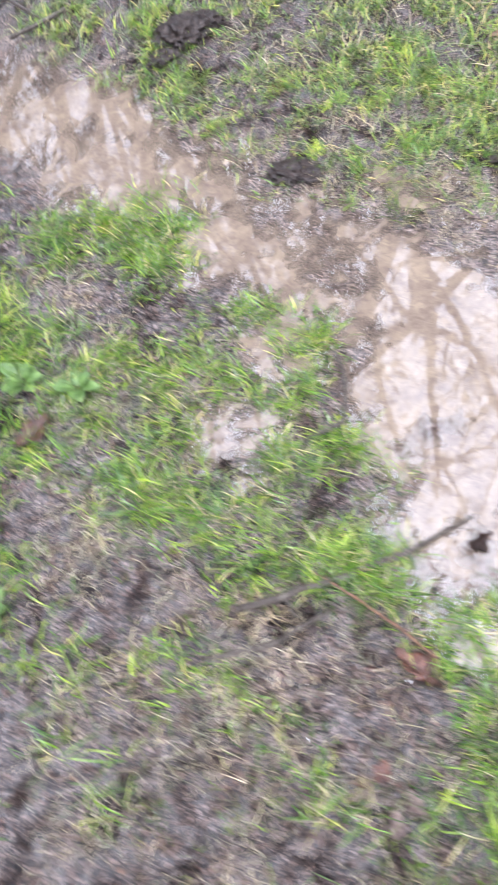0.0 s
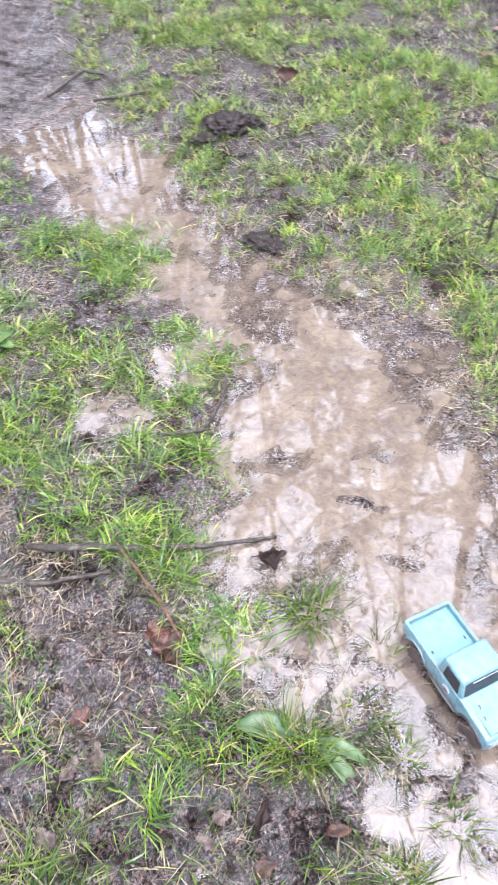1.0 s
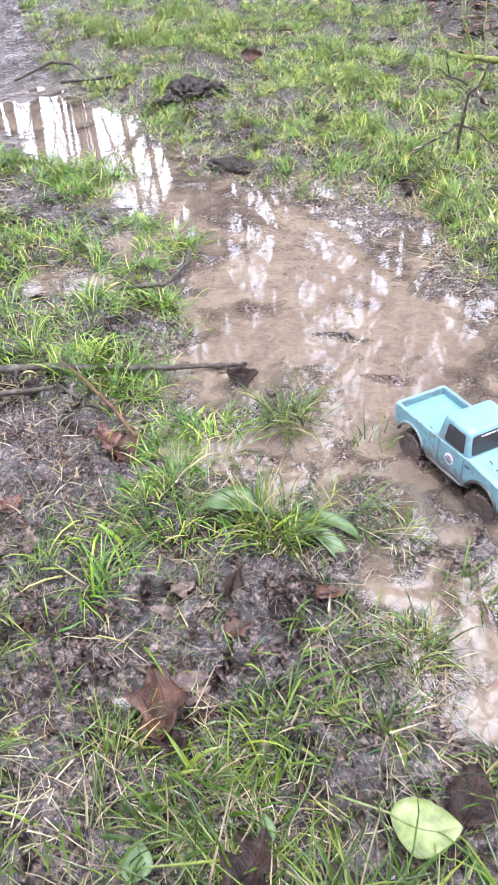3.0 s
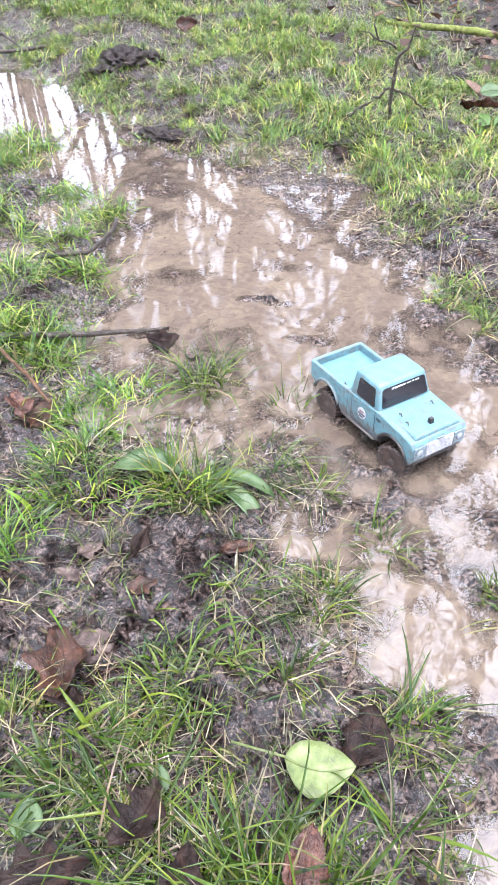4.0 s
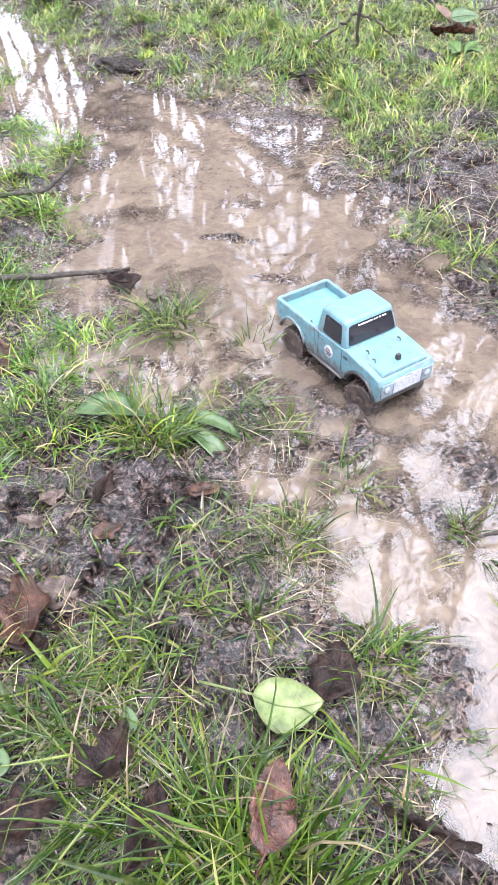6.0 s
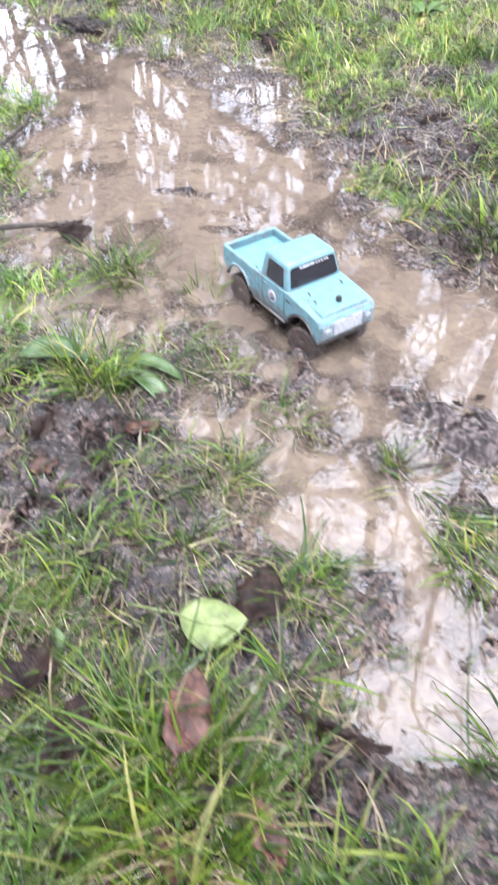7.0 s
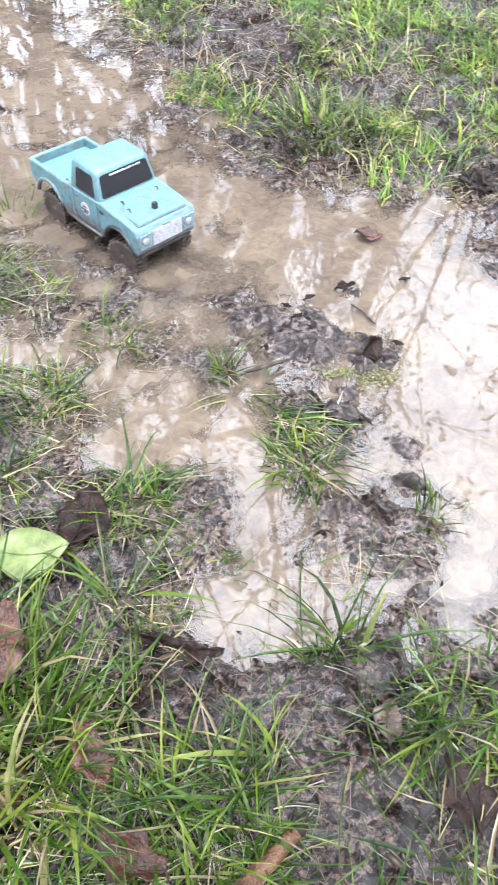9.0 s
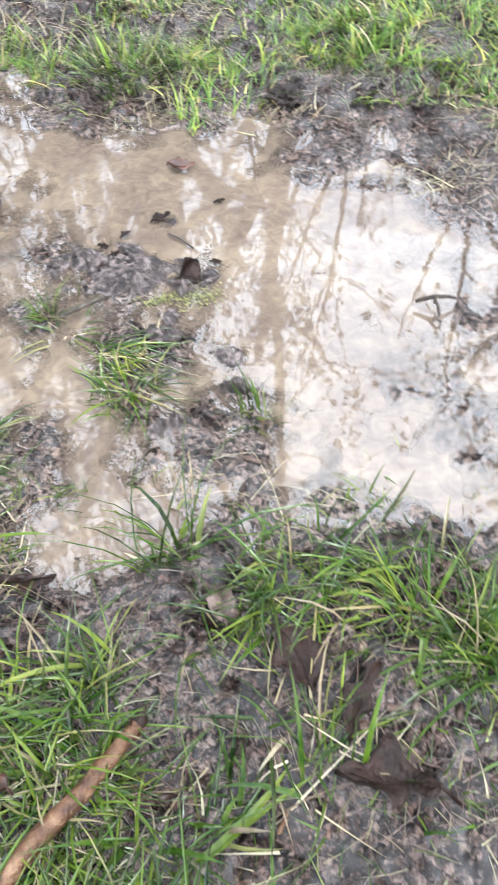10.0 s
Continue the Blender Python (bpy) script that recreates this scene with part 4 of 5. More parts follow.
leaf("fallen_leaf", -0.060, 0.300, 20, 0.070, 0.050, DARK, "sodden dark leaf under grass", 3, 0.3, (0, 0), 0.014, 0.0, LEAVES, 0.4)
leaf("fallen_leaf", 0.035, 0.300, 75, 0.065, 0.045, DARK, "large sodden dark leaf under grass", 2, 0.4, (5, 0), 0.012, 0.0, LEAVES, 0.4)
leaf("fallen_leaf", 0.080, 0.345, 130, 0.050, 0.036, DARK, "sodden dark leaf under grass", 0, 0.3, (0, 0), 0.006, 0.0, LEAVES, 0.3)
leaf("fallen_leaf", 0.187, 0.226, 110, 0.046, 0.022, RUST, "glossy orange-brown leaf under grass", 0, 0.5, (25, 0), 0.027, 0.0, LEAVES, 0.5)
leaf("fallen_leaf", 0.208, 0.170, 140, 0.050, 0.036, BROWN, "wet brown leaf under grass", 2, 0.4, (10, 0), 0.008, 0.0, LEAVES, 0.5)
leaf("fallen_leaf", 0.060, 0.245, 60, 0.065, 0.045, DARK, "sodden dark leaf under long grass", 2, 0.3, (0, 0), 0.006, 0.0, LEAVES, 0.3)
leaf("fallen_leaf", 0.130, 0.225, 150, 0.060, 0.042, BROWN, "brown leaf under long grass", 2, 0.3, (0, 0), 0.006, 0.0, LEAVES, 0.3)
leaf("fallen_leaf", 0.165, 0.262, 20, 0.055, 0.040, DARK, "wet dark leaf under long grass", 2, 0.3, (0, 0), 0.006, 0.0, LEAVES, 0.3)
leaf("fallen_leaf", 0.085, 0.190, 100, 0.060, 0.040, BROWN, "brown dead leaf under grass", 2, 0.3, (0, 0), 0.006, 0.0, LEAVES, 0.3)
leaf("fallen_leaf", 0.432, 0.066, 150, 0.060, 0.036, DARK, "dark brown crumpled leaf on mud", 2, 0.7, (25, 0), 0.010, 0.01, LEAVES, 0.5)
leaf("fallen_leaf", 0.418, 0.165, 95, 0.050, 0.034, DARK, "mauve-brown leaf between grass tufts", 0, 0.3, (0, 0), 0.006, 0.0, LEAVES, 0.3)
leaf("fallen_leaf", 0.447, 0.118, 40, 0.050, 0.020, DARK, "dark narrow leaf on mud", 2, 0.3, (0, 0), 0.006, 0.0, LEAVES, 0.3)
leaf("fallen_leaf", 0.392, 0.222, 70, 0.030, 0.020, PALE, "pale brown leaf scrap at a tuft's foot", 0, 0.3, (0, 0), 0.006, 0.0, LEAVES, 0.3)
leaf("fallen_leaf", 0.490, 0.606, 40, 0.034, 0.026, DARK, "black hollow leaf standing on a mud bank", 0, 0.7, (55, 0), 0.010, 0.0, LEAVES, 0.6)
for fx, fy, turn, size in ((0.452, 0.703, 20, 0.014), (0.423, 0.693, -40, 0.012), (0.430, 0.672, 15, 0.012), (0.410, 0.657, 60, 0.013), (0.573, 0.720, 0, 0.012), (0.529, 0.612, -30, 0.012), (0.498, 0.716, 10, 0.024), (0.385, 0.628, 80, 0.010)):
    leaf("leaf_scrap", fx, fy, turn, size, size * 0.5, DARK, "small black scrap of rotten leaf in muddy water", 0, 0.4, (10, 0), 0.003 + max(0.0, -float(height(np.array([fx]), np.array([fy]))[0])), 0.0, "scraps of rotten leaf in the puddle", 0.4)
leaf("fallen_leaf", 0.556, 0.812, -25, 0.034, 0.020, RUST, "red-brown leaf awash in the puddle", 0, 0.5, (10, 0), 0.012, 0.0, LEAVES, 0.4)
leaf("fallen_leaf", 0.665, 2.270, 10, 0.080, 0.055, DOCK, "pale green ivy leaf on the far bank", 0, 0.2, (25, 0), 0.030, 0.0, LEAVES, 0.1)
leaf("fallen_leaf", 0.605, 2.130, 170, 0.110, 0.045, RUST, "rust-brown leaf on the far bank", 2, 0.3, (20, 0), 0.030, 0.0, LEAVES, 0.3)
leaf("fallen_leaf", 0.480, 2.480, 90, 0.070, 0.045, PALE, "pale pink-brown leaf in far grass", 0, 0.3, (30, 0), 0.040, 0.0, LEAVES, 0.3)
leaf("fallen_leaf", 0.235, 1.930, 0, 0.040, 0.026, DARK, "dark brown leaf at the far shore", 0, 0.5, (35, 0), 0.012, 0.0, LEAVES, 0.3)
leaf("fallen_leaf", -0.280, 3.100, 0, 0.080, 0.050, BROWN, "brown leaf standing in far grass", 0, 0.3, (70, 0), 0.060, 0.0, LEAVES, 0.3)
leaf("fallen_leaf", -0.900, 1.480, 40, 0.090, 0.060, BROWN, "brown dead leaf on the bank", 2, 0.3, (0, 0), 0.010, 0.0, LEAVES, 0.3)


# brown litter under the far trees
LITTER = blade_material("litter_leaves", [(0.0, (0.020, 0.011, 0.008)), (0.5, (0.070, 0.034, 0.022)), (0.85, (0.16, 0.080, 0.05)), (1.0, (0.28, 0.18, 0.13))], 0.6, 0.5, False)


def litter():
    r = np.random.default_rng(19)
    bm_v, bm_f = [], []
    for k in range(2600):
        x, y = r.uniform(0.2, 2.6), r.uniform(2.2, 6.0)
        if k % 16 and (x < 0.62 - 0.17 * min(max(y - 3.3, 0.0), 1.0) + r.normal(0, 0.05) or y < 2.75 + r.normal(0, 0.12)):
            continue
        z = float(height(np.array([x]), np.array([y]))[0]) + 0.012 + r.uniform(0, 0.02)
        a, L, W, t = r.uniform(0, 6.28), r.uniform(0.035, 0.07), r.uniform(0.02, 0.04), r.uniform(-0.5, 0.5)
        k = len(bm_v)
        for u, v, h in ((-0.5, 0, 0), (-0.2, 0.5, 0.2), (0.2, 0.5, 0.25), (0.5, 0, 0.15), (0.2, -0.5, 0.2), (-0.2, -0.5, 0.25), (0, 0, -0.02)):
            bm_v.append((x + u * L * math.cos(a) - v * W * math.sin(a), y + u * L * math.sin(a) + v * W * math.cos(a), z + h * W + t * u * L))
        bm_f.extend([(k + 6, k + i, k + (i + 1) % 6) for i in range(6)])
    ob = from_arrays("leaf_litter", bm_v, bm_f, LITTER)
    return tagged(ob, "brown and russet leaf litter under trees", "leaf litter", kind="stuff")


litter()


# ---- green plants ----
def dock_leaf(base, turn, length, width, rise, droop, seed):
    """A broad leaf that rises from the root and bends over."""
    r = random.Random(seed)
    bm = bmesh.new()
    rows, cols = 14, 6
    grid, p, el = [], Vector((0, 0, 0)), rise
    for i in range(rows + 1):
        u = i / rows
        el = radians(rise + (droop - rise) * u)
        if i:
            p = p + Vector((math.cos(el), 0, math.sin(el))) * (length / rows)
        half = width / 2 * max(0.06, math.sin(math.pi * max(0.0, (u - 0.22) / 0.78)) ** 0.7 if 0.22 < u < 1 else 0.06)
        line = []
        for j in range(cols + 1):
            v = j / cols * 2 - 1
            line.append(bm.verts.new(p + Vector((0, v * half, abs(v) * half * 0.35 + 0.03 * width * math.sin(9 * u + 4 * v) * abs(v)))))
        grid.append(line)
    for i in range(rows):
        for j in range(cols):
            bm.faces.new((grid[i][j], grid[i + 1][j], grid[i + 1][j + 1], grid[i][j + 1]))
    geom = bmesh.ops.extrude_face_region(bm, geom=list(bm.faces))
    bmesh.ops.translate(bm, verts=[g for g in geom["geom"] if isinstance(g, bmesh.types.BMVert)], vec=(0, 0, -0.0007))
    ob = part("leaf", bm, DOCK, base, smooth=True)
    ob.matrix_basis = pose(0, 0, 0, 0, 0, turn)
    return ob


dock = new("dock_plant")
dock.location = (0.005, 0.765, float(height(np.array([0.005]), np.array([0.765]))[0]))
for turn, length, width, rise, droop in ((182, 0.118, 0.042, 54, -20), (-16, 0.112, 0.022, 56, -42), (-37, 0.132, 0.025, 48, -66)):
    dock_leaf(dock, turn, length, width, rise, droop, turn)
tagged(dock, "broad-leaved dock with three drooping green leaves", "plant")


def weed(x, y, count, size, seed, label):
    r = random.Random(seed)
    base = new("weed")
    base.location = (x, y, float(height(np.array([x]), np.array([y]))[0]))
    for k in range(count):
        ob = dock_leaf(base, 360 * k / count + r.uniform(-20, 20), size * r.uniform(0.7, 1.2), size * 0.5, r.uniform(30, 70), r.uniform(-20, 20), seed + k)
        ob.data.materials[0] = WEED
    return tagged(base, label, "plant", "low weeds on the bank")


weed(-0.93, 1.62, 11, 0.060, 3, "low broad-leaved green weed in grass")
weed(-0.80, 1.56, 9, 0.055, 4, "low broad-leaved green weed in grass")
weed(-0.98, 1.10, 7, 0.050, 5, "small broad-leaved green weed on mud")
weed(0.62, 2.05, 6, 0.060, 6, "small green weed in far grass")


# ---- sticks, twigs and clods ----
def stick(name, pts, radii, mat, label, side_twigs=(), seed=0, category="stick", end=None):
    base = new(name)
    origin = Vector((pts[0][0], pts[0][1], 0))
    base.location = origin
    # subdivide with a slight wander
    r = random.Random(seed)
    fine, rads = [], []
    steps = 6
    for i in range(len(pts) - 1):
        a, b = Vector(pts[i]), Vector(pts[i + 1])
        for k in range(steps + (i == len(pts) - 2)):
            u = k / steps
            q = a.lerp(b, u)
            rad = radii[i] + (radii[i + 1] - radii[i]) * u
            q += Vector((r.uniform(-1, 1), r.uniform(-1, 1), r.uniform(-1, 1))) * rad * 0.25
            fine.append(q - origin + Vector((0, 0, 0)))
            rads.append(rad * r.uniform(0.9, 1.15))
    bm = bmesh.new()
    tube_into(bm, fine, rads, 9, seed, 0.08)
    part("stem", bm, mat, base, smooth=True)
    for pa, pb, rad in side_twigs:
        bm = bmesh.new()
        a, b = Vector(pa) - origin, Vector(pb) - origin
        line = [a.lerp(b, k / 6) + Vector((r.uniform(-1, 1), r.uniform(-1, 1), r.uniform(-0.6, 1))) * (b - a).length * (0.07 if 0 < k < 6 else 0) for k in range(7)]
        tube_into(bm, line, [rad * (1 - 0.1 * k) for k in range(7)], 6, seed + 1, 0.15)
        part("side_twig", bm, end or mat, base, smooth=True)
    return tagged(base, label, category, "fallen sticks and twigs")


stick("stick", [(-0.530, 1.030, 0.032), (-0.36, 1.050, 0.033), (-0.21, 1.082, 0.018), (-0.085, 1.130, 0.001)], [0.0075, 0.0064, 0.0048, 0.0030], BARK, "long grey lichened stick lying from grass into the puddle", [((-0.45, 1.04, 0.032), (-0.43, 1.00, 0.03), 0.004)], 1)
stick("stick", [(-0.60, 0.955, 0.032), (-0.48, 0.960, 0.030), (-0.372, 1.000, 0.028)], [0.005, 0.0055, 0.003], BARK, "dark thin stick lying on bare mud", (), 2)
stick("twig", [(-0.40, 1.085, 0.034), (-0.333, 1.020, 0.036), (-0.27, 0.955, 0.032), (-0.215, 0.890, 0.026)], [0.0015, 0.0024, 0.003, 0.0022], TAN_BARK, "reddish thin twig across grass and mud", (), 3, "twig")
stick("twig", [(-0.252, 1.548, 0.014), (-0.246, 1.49, 0.017), (-0.254, 1.425, 0.020), (-0.272, 1.368, 0.022), (-0.355, 1.340, 0.026)], [0.0030, 0.0038, 0.0042, 0.0046, 0.0052], BARK, "bent brown twig at the water's edge", (), 4, "twig")
stick("twig", [(0.310, 0.163, 0.024), (0.268, 0.138, 0.030), (0.185, 0.088, 0.034)], [0.0050, 0.0056, 0.0060], TAN_BARK, "thick tan-barked broken twig lying in grass", [((0.308, 0.162, 0.025), (0.318, 0.172, 0.029), 0.0056)], 5, "twig", DARK)
stick("twig", [(0.255, 0.230, 0.011), (0.290, 0.240, 0.012), (0.330, 0.250, 0.007)], [0.0012, 0.0018, 0.0012], TAN_BARK, "thin reddish twig on mud", (), 6, "twig")
stick("twig", [(-1.19, 3.02, 0.03), (-1.10, 3.20, 0.06), (-1.00, 3.16, 0.06), (-0.90, 3.06, 0.03)], [0.006, 0.007, 0.006, 0.004], BARK, "dark arched twig beside the water", (), 7, "twig")
stick("twig", [(-1.00, 2.99, 0.03), (-0.84, 3.06, 0.035), (-0.68, 3.13, 0.04)], [0.007, 0.007, 0.004], BARK, "dark straight twig on the far mud", (), 8, "twig")
stick("branch", [(-1.50, 4.45, 0.06), (-1.42, 4.80, 0.10), (-1.33, 5.20, 0.12)], [0.012, 0.012, 0.008], MOSSY, "pale green mossy branch on far grass", (), 9, "branch")
stick("branch", [(0.48, 3.36, 0.05), (0.56, 3.25, 0.06), (0.70, 3.18, 0.06), (0.95, 3.02, 0.05)], [0.006, 0.011, 0.013, 0.013], MOSSY, "yellow-green mossy branch lying on leaf litter", [((0.56, 3.25, 0.06), (0.50, 3.30, 0.20), 0.005), ((0.60, 3.23, 0.06), (0.58, 3.30, 0.24), 0.004), ((0.70, 3.18, 0.06), (0.74, 3.24, 0.20), 0.004)], 10, "branch")
stick("branch", [(0.372, 2.12, 0.02), (0.366, 2.12, 0.083), (0.372, 2.12, 0.190), (0.398, 2.12, 0.214), (0.412, 2.12, 0.264)], [0.0050, 0.0046, 0.0042, 0.0034, 0.0014], BARK,
      "dark lichened dead branch standing in grass", [((0.368, 2.12, 0.211), (0.278, 2.12, 0.250), 0.0034), ((0.322, 2.12, 0.232), (0.300, 2.12, 0.296), 0.0026), ((0.360, 2.12, 0.120), (0.306, 2.10, 0.088), 0.0044), ((0.306, 2.10, 0.088), (0.245, 2.09, 0.050), 0.0036), ((0.362, 2.12, 0.118), (0.412, 2.11, 0.105), 0.0042), ((0.412, 2.11, 0.105), (0.455, 2.10, 0.068), 0.0032), ((0.296, 2.10, 0.080), (0.300, 2.09, 0.030), 0.0026)], 11, "branch")
stick("twig", [(0.496, 0.684, 0.004), (0.505, 0.668, 0.005), (0.514, 0.648, 0.002)], [0.0010, 0.0015, 0.0008], BARK, "black wet twig on the mud bank", (), 12, "twig")


def mud_clod(x, y, size, squash, seed, label, slick=False):
    """A heap of torn, crumbly mud."""
    bm = bmesh.new()
    bmesh.ops.create_icosphere(bm, subdivisions=4 if slick else 5, radius=1.0)
    for v in bm.verts:
        n, k, f = v.co.normalized(), 1.0, 1.7
        for amp in (0.55, 0.40, 0.14) if slick else (0.42, 0.30, 0.16, 0.08):
            k += amp * (1 - 2.2 * abs(noise.noise(n * f + Vector((seed * 3.1, f, 0)))))
            f *= 2.1
        v.co = Vector((n.x, n.y * 0.75, n.z * squash)) * size * max(k, 0.25) * 0.8
    ob = part("mud_clod", bm, PEAT if slick else CLOD, None, smooth=True)
    ob.location = (x, y, float(height(np.array([x]), np.array([y]))[0]) - size * squash * 0.2)
    return tagged(ob, label, "clod", "dark clods of churned mud")


mud_clod(-0.455, 2.76, 0.070, 0.60, 1, "dark rough clod of churned mud in grass")
mud_clod(-0.52, 2.68, 0.045, 0.50, 2, "dark rough clod of churned mud in grass")
mud_clod(-0.39, 2.80, 0.045, 0.65, 3, "small dark mud clod in grass")
mud_clod(-0.25, 2.13, 0.050, 0.45, 4, "dark crumbly clod at the far shore")
mud_clod(-0.20, 2.10, 0.032, 0.40, 5, "small dark clod at the far shore")
mud_clod(0.26, 2.00, 0.036, 0.40, 6, "dark clod under overhanging grass")
mud_clod(0.735, 0.905, 0.022, 0.7, 7, "small dark clod on muddy shore")
mud_clod(0.40, 0.690, 0.010, 0.6, 8, "small black mud lump in the puddle")
pick = random.Random(4)
for k in range(5):
    along, off = pick.uniform(-0.085, 0.085), pick.gauss(0, 0.018)
    mud_clod(0.45 + 0.66 * along + 0.75 * off, 0.655 - 0.75 * along + 0.66 * off, pick.uniform(0.004, 0.008), pick.uniform(0.4, 0.7), 20 + k, "slick black mud curd on a churned bank", True)


stick("stick", [(-0.872, 0.858, 0.024), (-0.787, 0.743, 0.026), (-0.745, 0.630, 0.022)], [0.0035, 0.005, 0.006], TAN_BARK, "pale brown dry stick on bare mud", (), 21)
stick("twig", [(-0.757, 0.700, 0.022), (-0.760, 0.815, 0.024)], [0.0025, 0.0018], BARK, "thin dark twig on bare mud", (), 22, "twig")
stick("twig", [(-0.835, 0.855, 0.024), (-0.755, 0.872, 0.024)], [0.003, 0.0035], BARK, "short dark twig on bare mud", (), 23, "twig")
stick("twig", [(-0.380, 1.025, 0.020), (-0.300, 0.965, 0.016)], [0.002, 0.003], BARK, "dark twig stub by a rusty leaf", (), 24, "twig")
stick("twig", [(0.344, 0.585, 0.008), (0.370, 0.590, 0.012), (0.400, 0.600, 0.008)], [0.0012, 0.0026, 0.0018], BARK, "thin black twig in muddy water", (), 25, "twig")
stick("twig", [(0.688, 0.462, 0.008), (0.705, 0.452, 0.016), (0.726, 0.448, 0.010)], [0.0018, 0.0024, 0.0015], BARK, "small black forked twig in wet mud", [((0.705, 0.452, 0.016), (0.689, 0.419, 0.006), 0.0022)], 26, "twig")
stick("twig", [(-0.446, 2.710, 0.03), (-0.36, 2.62, 0.035), (-0.280, 2.530, 0.025)], [0.004, 0.005, 0.003], MOSSY, "mossy twig on the far shore", (), 27, "twig")
stick("twig", [(0.409, 0.118, 0.010), (0.385, 0.090, 0.014), (0.346, 0.052, 0.014)], [0.0010, 0.0013, 0.0012], TAN_BARK, "pale dry grass stem on bare mud", (), 28, "twig")


# yellow-green moss crumbs washed up on the churned bank
def moss_crumbs(cx, cy, count, a, b, seed):
    r = np.random.default_rng(seed)
    x, y = cx + r.normal(0, a, count), cy + r.normal(0, b, count)
    z = np.maximum(height(x, y), 0.0) + 0.0015
    V, Q, T = blades(r, np.stack([x, y, z], -1), r.uniform(0.0012, 0.0035, count), r.uniform(0.001, 0.0022, count), r.uniform(-10, 50, count), r.uniform(-30, 10, count), 2, False)
    return tagged(blade_object("moss_crumbs", V, Q, T, MOSS), "yellow-green moss crumbs on a wet mud bank", "moss", kind="stuff")


moss_crumbs(0.455, 0.580, 260, 0.012, 0.004, 6)
moss_crumbs(0.492, 0.566, 420, 0.013, 0.008, 8)


# ---- the toy truck ----
def outline_solid(pts, y0, y1, bevel=0.0):
    """A side outline in x and z, carried across from y0 to y1."""
    bm = bmesh.new()
    a = [bm.verts.new((x, y0, z)) for x, z in pts]
    b = [bm.verts.new((x, y1, z)) for x, z in pts]
    n = len(pts)
    bm.faces.new(a)
    bm.faces.new(b[::-1])
    for i in range(n):
        bm.faces.new((a[i], b[i], b[(i + 1) % n], a[(i + 1) % n]))
    bmesh.ops.recalc_face_normals(bm, faces=bm.faces)
    if bevel:
        sharp = [e for e in bm.edges if len(e.link_faces) == 2 and e.calc_face_angle(0) > 0.6]
        bmesh.ops.bevel(bm, geom=sharp, offset=bevel, segments=3, affect="EDGES", profile=0.5, clamp_overlap=True)
    return bm


def frustum(lo, hi, bevel=0.0, segments=3):
    """lo, hi: (x0, x1, half width, z) of the lower and the upper rim."""
    bm = bmesh.new()
    v = [bm.verts.new((x, y, r[3])) for r in (lo, hi) for x, y in ((r[0], -r[2]), (r[1], -r[2]), (r[1], r[2]), (r[0], r[2]))]
    for f in ((3, 2, 1, 0), (4, 5, 6, 7), (0, 1, 5, 4), (1, 2, 6, 5), (2, 3, 7, 6), (3, 0, 4, 7)):
        bm.faces.new([v[i] for i in f])
    if bevel:
        bmesh.ops.bevel(bm, geom=list(bm.edges), offset=bevel, segments=segments, affect="EDGES", profile=0.5, clamp_overlap=True)
    return bm


def arch(cx, cz, r, a0, a1, n=9):
    return [(cx + r * math.cos(radians(a0 + (a1 - a0) * k / n)), cz + r * math.sin(radians(a0 + (a1 - a0) * k / n))) for k in range(n + 1)]


def panel(a, b, c, d, inset, proud, thick=0.0012, corner=0.25):
    """A plate with rounded corners on the flat face a, b, c, d (in order round it)."""
    a, b, c, d = (Vector(v) for v in (a, b, c, d))
    n = (b - a).cross(d - a).normalized()
    u0, u1, v0, v1 = inset
    q = [(u0, v0), (u1, v0), (u1, v1), (u0, v1)]
    pts = []
    for i, (u, v) in enumerate(q):
        pu, pv = q[i - 1]
        nu, nv = q[(i + 1) % 4]
        for k in range(4):
            s = k / 3
            e0 = (u + (pu - u) * corner * 0.4, v + (pv - v) * corner * 0.4)
            e1 = (u + (nu - u) * corner * 0.4, v + (nv - v) * corner * 0.4)
            w0, w1, w2 = (1 - s) ** 2, 2 * s * (1 - s), s * s
            pts.append((w0 * e0[0] + w1 * u + w2 * e1[0], w0 * e0[1] + w1 * v + w2 * e1[1]))
    place = lambda u, v: (a.lerp(b, u)).lerp(d.lerp(c, u), v)
    bm = bmesh.new()
    top = [bm.verts.new(place(u, v) + n * proud) for u, v in pts]
    low = [bm.verts.new(place(u, v) + n * (proud - thick)) for u, v in pts]
    bm.faces.new(top)
    bm.faces.new(low[::-1])
    for i in range(len(pts)):
        j = (i + 1) % len(pts)
        bm.faces.new((top[i], low[i], low[j], top[j]))
    return bm


def lathe(profile, sides=28):
    """A turned shape round the y axis: profile of (radius, y)."""
    bm = bmesh.new()
    rings = [[bm.verts.new((r * math.cos(2 * math.pi * k / sides), y, r * math.sin(2 * math.pi * k / sides))) for k in range(sides)] for r, y in profile]
    for a, b in zip(rings, rings[1:]):
        for k in range(sides):
            bm.faces.new((a[k], a[(k + 1) % sides], b[(k + 1) % sides], b[k]))
    bm.faces.new(rings[0])
    bm.faces.new(rings[-1][::-1])
    return bm


def box_into(bm, m, sx, sy, sz):
    r = bmesh.ops.create_cube(bm, size=1.0, matrix=m @ Matrix.Diagonal((sx, sy, sz, 1)))
    return r["verts"]


